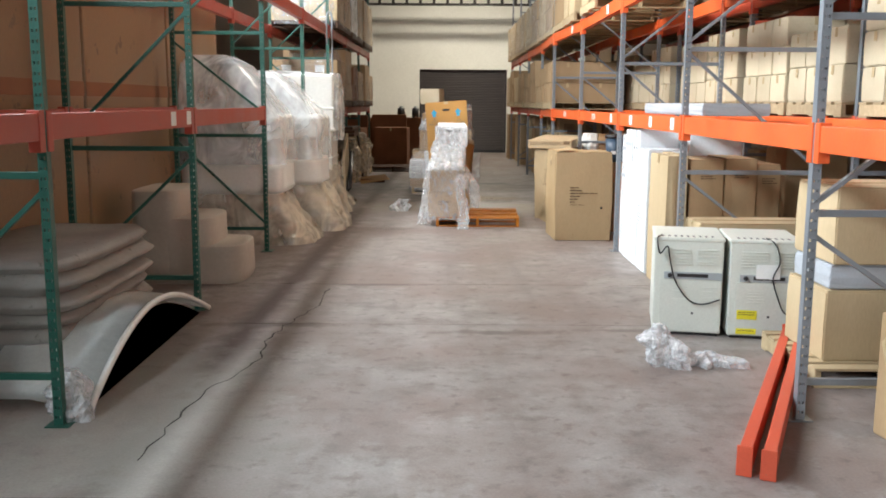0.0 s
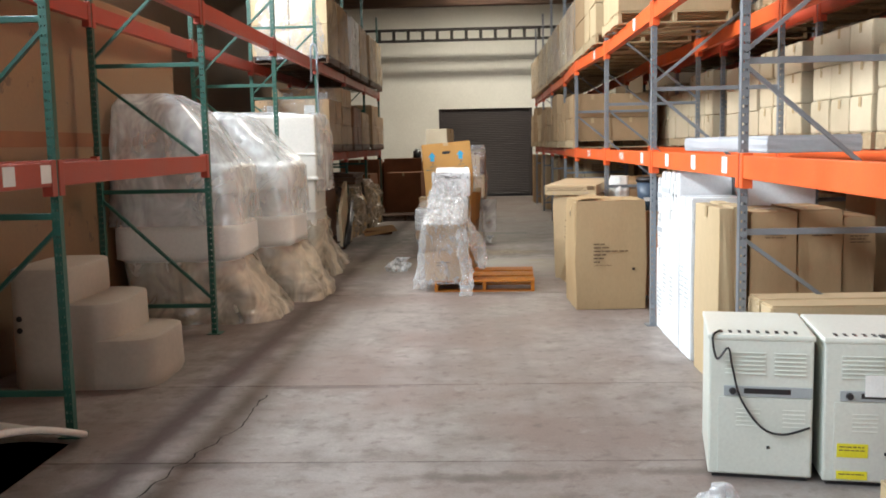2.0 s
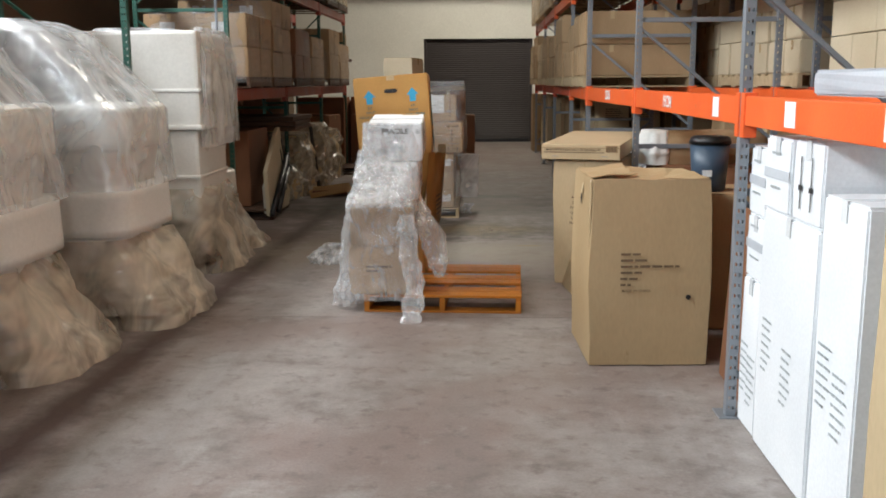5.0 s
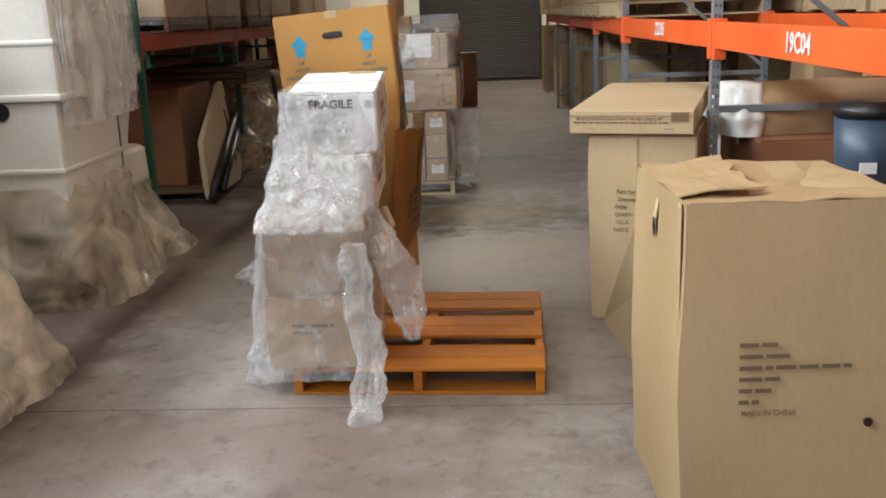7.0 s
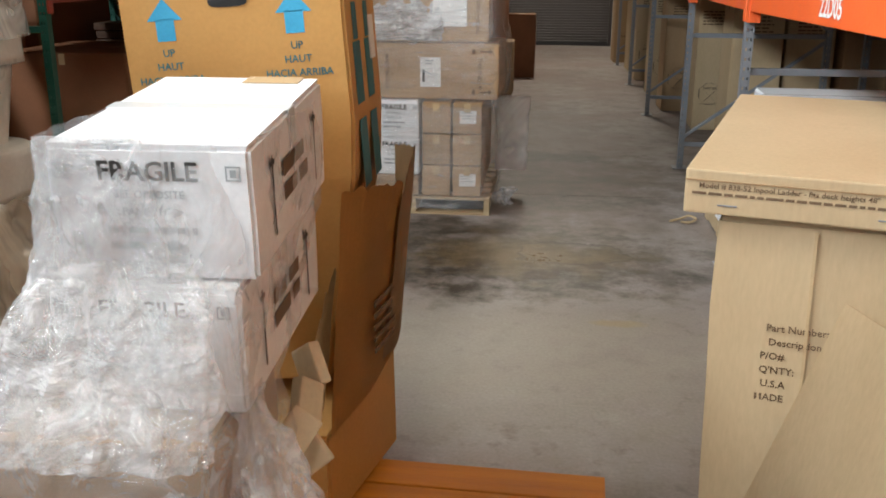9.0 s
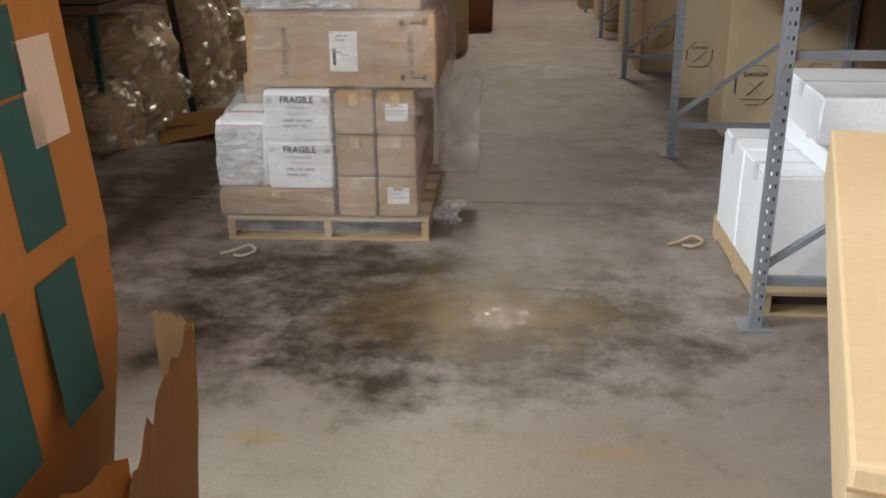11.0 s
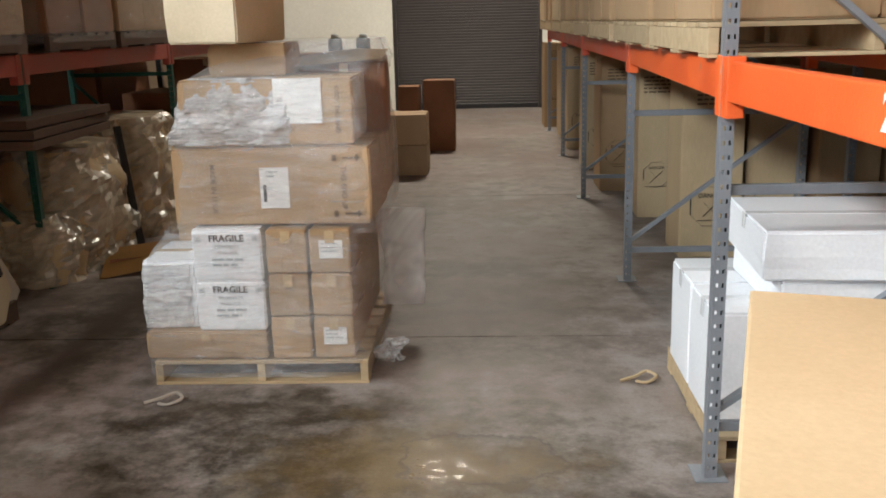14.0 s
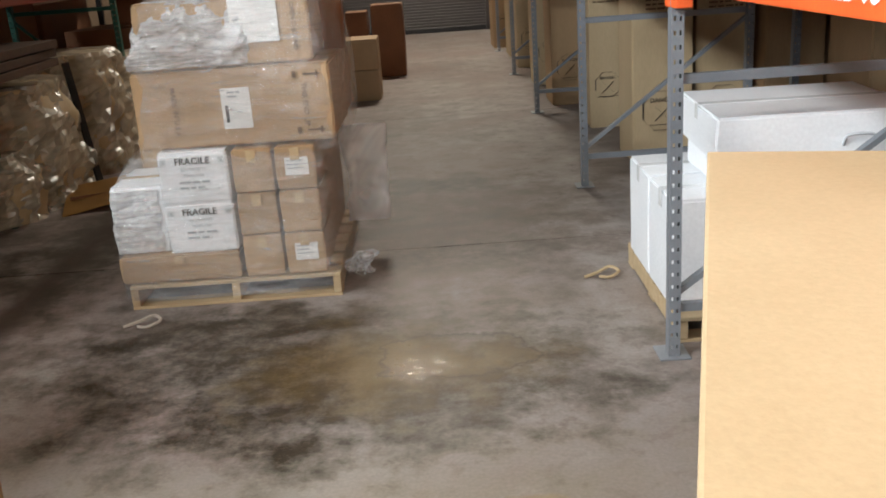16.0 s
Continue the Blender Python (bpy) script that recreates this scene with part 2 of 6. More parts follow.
def floor_material():
    m, n, l, p = nodes_of("worn_concrete")
    tc = n.new("ShaderNodeNewGeometry")
    pos = tc.outputs["Position"]
    sep = n.new("ShaderNodeSeparateXYZ")
    l.new(pos, sep.inputs[0])
    big, mid, fine = tex(n, l, "noise", 0.8, 6, pos), tex(n, l, "noise", 3.5, 8, pos, 0.65), tex(n, l, "noise", 70, 4, pos)
    col = ramp(n, l, mid.outputs[0], [(0.28, (0.15, 0.125, 0.112)), (0.5, (0.275, 0.24, 0.222)), (0.72, (0.36, 0.325, 0.305))]).outputs[0]
    col = mixc(n, l, ramp(n, l, big.outputs[0], [(0.42, (0, 0, 0)), (0.62, (0.7, 0.7, 0.7))]).outputs[0], col, (0.22, 0.16, 0.14))
    # pale scuffs and dark specks
    col = mixc(n, l, ramp(n, l, tex(n, l, "noise", 1.7, 10, pos, 0.75).outputs[0], [(0.56, (0, 0, 0)), (0.68, (0.5, 0.5, 0.5))]).outputs[0], col, (0.42, 0.40, 0.375))
    col = mixc(n, l, ramp(n, l, tex(n, l, "noise", 9, 6, pos, 0.6).outputs[0], [(0.54, (0, 0, 0)), (0.72, (0.7, 0.7, 0.7))]).outputs[0], col, (0.13, 0.10, 0.09))
    # long tyre tracks down the aisle
    mp = n.new("ShaderNodeMapping")
    mp.inputs["Scale"].default_value = (3.2, 0.16, 1)
    l.new(pos, mp.inputs[0])
    tr = tex(n, l, "noise", 1.0, 4, mp.outputs[0])
    col = mixc(n, l, ramp(n, l, tr.outputs[0], [(0.52, (0, 0, 0)), (0.7, (0.4, 0.4, 0.4))]).outputs[0], col, (0.17, 0.145, 0.135))

    def blot(cx, cy, rx, ry, soft=0.5, wob=1.2):
        dx = calc(n, l, "MULTIPLY", calc(n, l, "SUBTRACT", sep.outputs[0], cx), 1 / rx)
        dy = calc(n, l, "MULTIPLY", calc(n, l, "SUBTRACT", sep.outputs[1], cy), 1 / ry)
        d = calc(n, l, "SQRT", calc(n, l, "ADD", calc(n, l, "MULTIPLY", dx, dx), calc(n, l, "MULTIPLY", dy, dy)))
        d = calc(n, l, "ADD", d, calc(n, l, "MULTIPLY", calc(n, l, "SUBTRACT", mid.outputs[0], 0.5), wob * 2))
        return calc(n, l, "MULTIPLY", calc(n, l, "SUBTRACT", 1.0, d), 1 / soft, True)

    # a rust-brown strip beside the left rack: the rack's shadow painted into the floor
    strip = calc(n, l, "ABSOLUTE", calc(n, l, "ADD", sep.outputs[0], calc(n, l, "SUBTRACT", 1.42, calc(n, l, "MULTIPLY", calc(n, l, "SUBTRACT", sep.outputs[1], 6.0), 0.02))))
    strip = calc(n, l, "ADD", strip, calc(n, l, "MULTIPLY", calc(n, l, "SUBTRACT", mid.outputs[0], 0.5), 0.25))
    strip = calc(n, l, "MULTIPLY", calc(n, l, "SUBTRACT", 0.20, strip), 6.0, True)
    col = mixc(n, l, calc(n, l, "MULTIPLY", strip, 0.93), col, (0.06, 0.032, 0.025))
    # browner floor along the foot of the wrapped goods, paler patches away from them
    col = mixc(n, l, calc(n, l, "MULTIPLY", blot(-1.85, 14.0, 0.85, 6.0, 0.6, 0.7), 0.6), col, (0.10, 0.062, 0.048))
    col = mixc(n, l, calc(n, l, "MULTIPLY", blot(0.4, 14.45, 2.6, 1.1, 0.8, 0.8), 0.6), col, (0.42, 0.385, 0.31))
    col = mixc(n, l, calc(n, l, "MULTIPLY", blot(-1.6, 4.4, 0.9, 1.7, 0.6, 0.8), 0.5), col, (0.42, 0.41, 0.37))
    # oil and water around the puddle
    col = mixc(n, l, calc(n, l, "MULTIPLY", blot(0.9, 17.9, 1.3, 1.5, 0.8, 0.9), 0.5), col, (0.15, 0.085, 0.055))
    oil = calc(n, l, "MAXIMUM", blot(0.55, 15.75, 1.3, 0.8, 0.5), blot(0.9, 18.75, 0.75, 0.33, 0.6))
    oil = calc(n, l, "MAXIMUM", oil, blot(-0.05, 16.25, 1.0, 0.5, 0.6))
    oil = calc(n, l, "MAXIMUM", oil, calc(n, l, "MULTIPLY", blot(1.0, 17.8, 1.2, 1.5, 1.2), 0.75))
    oil = calc(n, l, "MAXIMUM", oil, blot(1.0, 17.2, 0.9, 0.3, 0.9))
    oil = calc(n, l, "MAXIMUM", oil, blot(-1.2, 17.6, 0.9, 1.6, 0.8))
    oil = calc(n, l, "MAXIMUM", oil, calc(n, l, "MULTIPLY", blot(0.4, 21.0, 1.3, 2.2, 1.2), 0.6))
    patchy = calc(n, l, "MULTIPLY", oil, ramp(n, l, tex(n, l, "noise", 5.5, 7, pos, 0.7).outputs[0], [(0.36, (0.28,) * 3), (0.56, (1, 1, 1))]).outputs[0])
    col = mixc(n, l, calc(n, l, "MULTIPLY", blot(0.5, 16.0, 2.0, 1.2, 1.0), 0.5), col, (0.17, 0.145, 0.10))
    col = mixc(n, l, calc(n, l, "MULTIPLY", patchy, 0.93), col, (0.034, 0.024, 0.013))
    amber = blot(0.75, 15.85, 0.75, 0.5, 0.8)
    col = mixc(n, l, calc(n, l, "MULTIPLY", amber, 0.6), col, (0.19, 0.12, 0.035))
    for ux, uy in ((0.07, 14.85), (1.19, 14.82)):
        col = mixc(n, l, calc(n, l, "MULTIPLY", blot(ux, uy, 0.13, 0.05, 0.5, 1.0), 0.3), col, (0.42, 0.27, 0.05))
    rim_x = calc(n, l, "MULTIPLY", calc(n, l, "SUBTRACT", sep.outputs[0], 1.0), 1 / 0.29)
    rim_y = calc(n, l, "MULTIPLY", calc(n, l, "SUBTRACT", sep.outputs[1], 15.93), 1 / 0.24)
    rim = calc(n, l, "SQRT", calc(n, l, "ADD", calc(n, l, "MULTIPLY", rim_x, rim_x), calc(n, l, "MULTIPLY", rim_y, rim_y)))
    rim = calc(n, l, "ADD", rim, calc(n, l, "MULTIPLY", calc(n, l, "SUBTRACT", mid.outputs[0], 0.5), 2.2))
    rim = calc(n, l, "SUBTRACT", 1.0, calc(n, l, "MULTIPLY", calc(n, l, "ABSOLUTE", calc(n, l, "SUBTRACT", rim, 1.0)), 11.0), True)
    col = mixc(n, l, calc(n, l, "MULTIPLY", calc(n, l, "MULTIPLY", rim, fine.outputs[0]), 1.1), col, (0.03, 0.02, 0.012))
    # dirt gathered along two joints
    for jx, jy, ja, jb in ((-1.25, 6.62, 0.75, 0.10), (0.35, 6.42, 0.8, 0.08), (1.4, 6.5, 0.5, 0.07), (-0.6, 8.15, 0.8, 0.05)):
        col = mixc(n, l, calc(n, l, "MULTIPLY", blot(jx, jy, ja, jb, 0.8, 1.4), 0.6), col, (0.09, 0.065, 0.055))
    wet = blot(0.84, 15.8, 0.11, 0.28, 0.9, 3.6)
    wet = calc(n, l, "MULTIPLY", wet, ramp(n, l, tex(n, l, "noise", 22, 3, pos, 0.6).outputs[0], [(0.50, (0, 0, 0)), (0.60, (1, 1, 1))]).outputs[0])
    tone = ramp(n, l, fine.outputs[0], [(0.2, (0.84,) * 3), (0.8, (1.1,) * 3)]).outputs[0]
    col = mixc(n, l, 1.0, col, tone, "MULTIPLY")
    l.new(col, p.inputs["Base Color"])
    rough = calc(n, l, "ADD", calc(n, l, "MULTIPLY", mid.outputs[0], 0.3), 0.38)
    rough = calc(n, l, "SUBTRACT", rough, calc(n, l, "MULTIPLY", patchy, 0.06))
    rough = calc(n, l, "MULTIPLY", rough, calc(n, l, "SUBTRACT", 1.0, calc(n, l, "MULTIPLY", wet, 0.74)))
    l.new(rough, p.inputs["Roughness"])
    p.inputs["Specular IOR Level"].default_value = 0.28
    h = calc(n, l, "ADD", fine.outputs[0], calc(n, l, "MULTIPLY", mid.outputs[0], 2.0))
    bump(n, l, p, h, 0.12, 0.006)
    return m


FLOOR = floor_material()

# ---------------------------------------------------------------- building helpers


def link(name, bm, mat, parent=None, label="", smooth=False):
    me = bpy.data.meshes.new(name)
    bm.normal_update()
    bm.to_mesh(me)
    bm.free()
    me.materials.append(mat)
    if smooth:
        for poly in me.polygons:
            poly.use_smooth = True
    ob = new(name, me)
    if parent is not None:
        ob.parent = parent
    if label:
        ob["label"] = label
    return ob


def part(name, bm, material, parent, label="", smooth=False):
    return link(name, bm, material, parent, label, smooth)


def thing(name, m, label, category, group="", kind=""):
    ob = new(name)
    ob.empty_display_size = 0.1
    ob.matrix_world = m
    return tagged(ob, label, category, group, kind)


def bx(x0, x1, y0, y1, z0, z1, bevel=0.0, bm=None, m=None):
    """A box, with its edges rounded, into bm."""
    tmp = bmesh.new()
    bmesh.ops.create_cube(tmp, size=1)
    for v in tmp.verts:
        v.co = Vector((x0 + (v.co.x + 0.5) * (x1 - x0), y0 + (v.co.y + 0.5) * (y1 - y0), z0 + (v.co.z + 0.5) * (z1 - z0)))
    if bevel:
        bmesh.ops.bevel(tmp, geom=list(tmp.edges), offset=bevel, segments=2, affect="EDGES", profile=0.6)
    if m is not None:
        bmesh.ops.transform(tmp, matrix=m, verts=list(tmp.verts))
    if bm is None:
        return tmp
    me = bpy.data.meshes.new("tmp")
    tmp.to_mesh(me)
    tmp.free()
    bm.from_mesh(me)
    bpy.data.meshes.remove(me)
    return bm


def bar(a, b, w, h, bm=None):
    """A straight bar of section w by h from a to b."""
    a, b = Vector(a), Vector(b)
    m = Matrix.Translation(a) @ (b - a).to_track_quat("Z", "Y").to_matrix().to_4x4()
    return bx(-w / 2, w / 2, -h / 2, h / 2, 0, (b - a).length, 0.0, bm, m)


def tube(points, r, seg=8, bm=None):
    bm = bm or bmesh.new()
    pts = [Vector(q) for q in points]
    rings = []
    for i, q in enumerate(pts):
        d = (pts[min(i + 1, len(pts) - 1)] - pts[max(i - 1, 0)]).normalized()
        mt = d.to_track_quat("Z", "Y").to_matrix()
        rings.append([bm.verts.new(q + mt @ Vector((r * math.cos(a), r * math.sin(a), 0))) for a in (k * math.tau / seg for k in range(seg))])
    for A, B in zip(rings, rings[1:]):
        for k in range(seg):
            bm.faces.new((A[k], A[(k + 1) % seg], B[(k + 1) % seg], B[k]))
    bm.faces.new(rings[0][::-1]), bm.faces.new(rings[-1])
    return bm


def arc(points, n=24):
    """A smooth line through points (Catmull-Rom)."""
    p = [Vector(q) for q in points]
    p = [p[0] * 2 - p[1]] + p + [p[-1] * 2 - p[-2]]
    out = []
    for i in range(1, len(p) - 2):
        for k in range(n // (len(p) - 3) + 1):
            t = k / (n // (len(p) - 3) + 1)
            out.append(0.5 * (2 * p[i] + (p[i + 1] - p[i - 1]) * t + (2 * p[i - 1] - 5 * p[i] + 4 * p[i + 1] - p[i + 2]) * t * t + (3 * p[i] - p[i - 1] - 3 * p[i + 1] + p[i + 2]) * t ** 3))
    return out + [p[-2]]


def loft(sections, around=48, rows=30, power=5.0, amp=0.02, freq=5.0, seed=0.0, closed=True, folds=0.0):
    """A soft skin over sections (z, cx, cy, half x, half y), creased by noise; power sets how square it is."""
    bm = bmesh.new()
    zs = [s[0] for s in sections]
    rings = []
    for i in range(rows + 1):
        u = i / rows * (len(sections) - 1)
        k = min(int(u), len(sections) - 2)
        f = u - k
        z, cx, cy, hx, hy = (a + (b - a) * f for a, b in zip(sections[k], sections[k + 1]))
        ring = []
        for j in range(around):
            a = j / around * math.tau
            c, s = math.cos(a), math.sin(a)
            r = (abs(c) ** power + abs(s) ** power) ** (-1 / power)
            q = Vector((cx + hx * r * c, cy + hy * r * s, z))
            d = noise.fractal(q * freq + Vector((seed, 0, 0)), 0.8, 2.1, 4) * amp
            d += folds * math.sin(a * 14 + noise.noise(q * 2 + Vector((seed, 3, 0))) * 7) * (1 - f * 0.3)
            out = Vector((c, s, 0.25 * noise.noise(q * freq * 1.3 + Vector((0, seed, 7)))))
            ring.append(bm.verts.new(q + out * d))
        rings.append(ring)
    for A, B in zip(rings, rings[1:]):
        for j in range(around):
            bm.faces.new((A[j], A[(j + 1) % around], B[(j + 1) % around], B[j]))
    if closed:
        top = bm.verts.new(sum((v.co for v in rings[-1]), Vector()) / around + Vector((0, 0, 0.004)))
        for j in range(around):
            bm.faces.new((rings[-1][j], rings[-1][(j + 1) % around], top))
    return bm


def words(text, size, material, parent, m, bold=1.0):
    """Raised printed letters in the built-in font, laid at m in the parent's space."""
    cu = bpy.data.curves.new("lettering", "FONT")
    cu.body, cu.size, cu.align_x, cu.align_y, cu.extrude = text, size, "CENTER", "CENTER", 0.0004
    cu.offset, cu.resolution_u = 0.004 * bold * size, 2
    tmp = new("lettering", cu)
    bpy.context.view_layer.update()
    me = bpy.data.meshes.new_from_object(tmp.evaluated_get(bpy.context.evaluated_depsgraph_get()))
    bpy.data.objects.remove(tmp)
    me.materials.clear()
    me.materials.append(material)
    ob = new("lettering", me)
    ob.parent = parent
    ob.matrix_basis = m
    return ob


def front(x, y, z, turn=0.0):
    """A frame on a face that looks towards -y: letters upright and readable."""
    return pose(x, y, z, 90, turn, 0)


def lines_of_print(parent, m, widths, pitch, thick, material):
    """Rows of unreadable print as bars broken into word lengths, in one mesh."""
    bm = bmesh.new()
    for i, w in enumerate(widths):
        x = 0.0
        while x < w:
            k = min(w - x, random.uniform(0.8, 3.0) * thick * 2)
            bx(x, x + k, -i * pitch - thick / 2, -i * pitch + thick / 2, 0, 0.0008, 0, bm)
            x += k + thick * 0.8
    ob = part("print", bm, material, parent)
    ob.matrix_basis = m
    return ob


def carton(w, d, h, m, mat, label, group="", tape=TAPE, sag=0.006, top=True, tape_front=True, name="carton", category="carton"):
    """A closed cardboard carton with slightly bowed sides, top flaps and tape; its base centre lies at m."""
    t = thing(name, m, label, category, group)
    bm = bmesh.new()
    bmesh.ops.create_cube(bm, size=1)
    bmesh.ops.subdivide_edges(bm, edges=list(bm.edges), cuts=3, use_grid_fill=True)
    off = Vector((random.uniform(0, 90), random.uniform(0, 90), 0))
    for v in bm.verts:
        q = v.co
        bow = (1 - 4 * q.z * q.z) * sag
        n0 = noise.noise(q * 2.2 + off) * sag * 1.2
        q.x, q.y, q.z = q.x * w + math.copysign(bow + n0, q.x) * (abs(q.x) > 0.49), q.y * d + math.copysign(bow + n0, q.y) * (abs(q.y) > 0.49), (q.z + 0.5) * h
    sharp = [e for e in bm.edges if len(e.link_faces) == 2 and e.calc_face_angle(0) > 1.0]
    bmesh.ops.bevel(bm, geom=sharp, offset=min(0.008, w * 0.03), segments=2, affect="EDGES")
    part("body", bm, mat, t)
    if top:
        lift = random.uniform(0.001, 0.006)
        for s in (-1, 1):
            bm = bx(-w / 2 + 0.004, w / 2 - 0.004, 0.002, d / 2 - 0.004, h, h + 0.004, 0, None, pose(0, 0, 0, 0, 0, 0 if s > 0 else 180))
            part("flap", bm, mat, t)
        bm = bx(-w / 2 - 0.001, w / 2 + 0.001, -0.025, 0.025, h + 0.004, h + 0.0052)
        for s in (-1, 1):
            a, b = sorted((s * (w / 2 + sag * 1.3), s * (w / 2 + sag * 1.3 + 0.0015)))
            bx(a, b, -0.025, 0.025, h - min(0.07, h * 0.3), h + 0.005, 0, bm)
        part("tape", bm, tape, t)
    else:
        g = sag * 2.6 + 0.001
        run = min(0.08, h * 0.3)
        part("tape", bx(-w / 2 - g, -w / 2 - g + 0.0015, -0.022, 0.022, h - run, h - 0.004), tape, t)
        part("tape", bx(-0.022, 0.022, -d / 2 - g, -d / 2 - g + 0.0015, h - run, h - 0.004), tape, t)
        part("seam", bx(-w / 2 + 0.012, w / 2 - 0.012, -0.002, 0.002, h, h + 0.0012), CARD_EDGE, t)
    return t


def skid(w, d, h, m, mat, label, group="", boards=7, rows=None, bw=None):
    """A wooden pallet: deck boards across x, three stringers along y, bottom boards."""
    t = thing("pallet", m, label, "pallet", group)
    bw = bw or d / (boards * 1.42)
    rows = rows or [-d / 2 + bw / 2 + i * (d - bw) / (boards - 1) for i in range(boards)]
    deck = [bx(-w / 2, w / 2, -bw / 2, bw / 2, -0.009, 0.009, 0.003) for _ in range(1)][0]
    first = None
    for y in rows:
        if first is None:
            first = part("deck_board", deck, mat, t)
            ob = first
        else:
            ob = new("deck_board", first.data)
            ob.parent = t
        ob.matrix_basis = pose(random.uniform(-0.006, 0.006), y, h - 0.009, 0, 0, random.uniform(-0.4, 0.4))
    for x in (-w / 2 + 0.02, 0, w / 2 - 0.02):
        part("stringer", bx(x - 0.019, x + 0.019, -d / 2, d / 2, 0.014, h - 0.019, 0.003), mat, t)
    for y in (-d / 2 + bw / 2, 0, d / 2 - bw / 2):
        part("bottom_board", bx(-w / 2, w / 2, y - bw / 2, y + bw / 2, 0.0, 0.013, 0.002), mat, t)
    return t

# ---------------------------------------------------------------- the shell of the warehouse
X0, X1, Y0, Y1 = -4.3, 4.6, -6.0, 30.7


def structure(name, bm, mat, label, category):
    return tagged(link(name, bm, mat), label, category, kind="structure")


floor = structure("floor", bx(X0 - 0.2, X1 + 0.2, Y0 - 0.2, Y1 + 0.2, -0.2, -0.012), DARK, "worn grey-brown concrete warehouse floor with joints", "floor")
JOINTS = [Y0 - 0.2, -3.2, 0.4, 3.6, 6.66, 8.19, 12.0, 17.35, 21.5, 26.0, Y1 + 0.2]
for ja, jb in zip(JOINTS, JOINTS[1:]):
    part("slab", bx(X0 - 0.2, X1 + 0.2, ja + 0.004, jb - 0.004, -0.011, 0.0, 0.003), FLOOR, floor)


def crack(points, width):
    bm = bmesh.new()
    pts = arc(points, 60)
    prev = None
    for i, q in enumerate(pts):
        j = noise.noise(q * 6) * 0.05 + noise.noise(q * 21) * 0.02
        w = width * (0.5 + abs(noise.noise(q * 9)) * 1.6)
        a, b = bm.verts.new((q.x + j - w, q.y, 0.0025)), bm.verts.new((q.x + j + w, q.y, 0.0025))
        if prev:
            bm.faces.new((prev[0], prev[1], b, a))
        prev = (a, b)
    return bm


part("crack", crack([(-1.02, 7.95, 0), (-1.0, 7.3, 0), (-1.12, 6.7, 0), (-1.2, 6.2, 0), (-1.18, 5.6, 0), (-1.35, 4.9, 0), (-1.4, 4.0, 0)], 0.005), DARK, floor)

# far wall with its roller door opening
DX0, DX1, DH = -0.80, 2.06, 2.70
bm = bmesh.new()
bx(X0, DX0, Y1, Y1 + 0.25, 0, CEIL, 0, bm), bx(DX1, X1, Y1, Y1 + 0.25, 0, CEIL, 0, bm), bx(DX0, DX1, Y1, Y1 + 0.25, DH, CEIL, 0, bm)
wall_far = structure("wall_north", bm, WALL, "off-white painted masonry end wall with a ledge", "wall")
part("ledge", bx(X0, X1, Y1 - 0.05, Y1 - 0.001, 4.17, 4.25, 0.01), WALL, wall_far)
part("base_strip", bx(DX1 + 0.06, X1, Y1 - 0.02, Y1 - 0.001, 0, 0.1, 0.005), WALL, wall_far)
door = tagged(new("door_1"), "dark brown corrugated steel roller door, closed", "door", kind="structure")
n_slat = 50
slat0 = None
for i in range(n_slat):
    hh = DH / n_slat
    if slat0 is None:
        bm = bmesh.new()
        prof = [(0.0, 0.0), (-0.006, hh * 0.2), (-0.008, hh * 0.5), (-0.006, hh * 0.8), (0.0, hh * 0.97)]
        vs = [[bm.verts.new((x, Y1 + 0.12 + py, pz)) for py, pz in prof] for x in (DX0, DX1)]
        for k in range(len(prof) - 1):
            bm.faces.new((vs[0][k], vs[1][k], vs[1][k + 1], vs[0][k + 1]))
        slat0 = part("slat", bm, DOOR, door)
    else:
        ob = new("slat", slat0.data)
        ob.parent, ob.location = door, (0, 0, i * hh)
part("backing", bx(DX0, DX1, Y1 + 0.125, Y1 + 0.16, 0, DH), DOOR, door)
for xx in (DX0, DX1 - 0.07):
    part("guide_rail", bx(xx, xx + 0.07, Y1 + 0.03, Y1 + 0.10, 0, DH - 0.002, 0.006), DOOR, door)
part("bottom_bar", bx(DX0 + 0.07, DX1 - 0.07, Y1 + 0.075, Y1 + 0.1, 0.0, 0.09, 0.01), BLACK, door)

bm = bmesh.new()
bx(X0 - 0.25, X0, Y0, Y1 + 0.25, 0, WZ0, 0, bm), bx(X0 - 0.25, X0, Y0, Y1 + 0.25, WZ1, CEIL, 0, bm)
gaps = [Y0] + [q for wa, wb, _ in ADDED_WINDOWS for q in (wa, wb)] + [Y1 + 0.25]
for ga, gb in zip(gaps[::2], gaps[1::2]):
    bx(X0 - 0.25, X0, ga, gb, WZ0, WZ1, 0, bm)
structure("wall_west", bm, TAN_WALL, "tan and largely unseen brown boarded side wall behind the racks", "wall")
# east and south walls are hardly seen; dark colour chosen to cut bounced light
structure("wall_east", bx(X1, X1 + 0.25, Y0, Y1 + 0.25, 0, CEIL), TAN_WALL, "largely unseen brown boarded side wall behind the racks", "wall")
bm = bmesh.new()
bx(X0, 0.9, Y0 - 0.25, Y0, 0, CEIL, 0, bm), bx(4.1, X1, Y0 - 0.25, Y0, 0, CEIL, 0, bm), bx(0.9, 4.1, Y0 - 0.25, Y0, 4.4, CEIL, 0, bm)
bx(0.9, 4.1, Y0 - 0.25, Y0, 0, 0.4, 0, bm)
structure("wall_south", bm, TAN_WALL, "unseen brown boarded wall with an open loading bay", "wall")
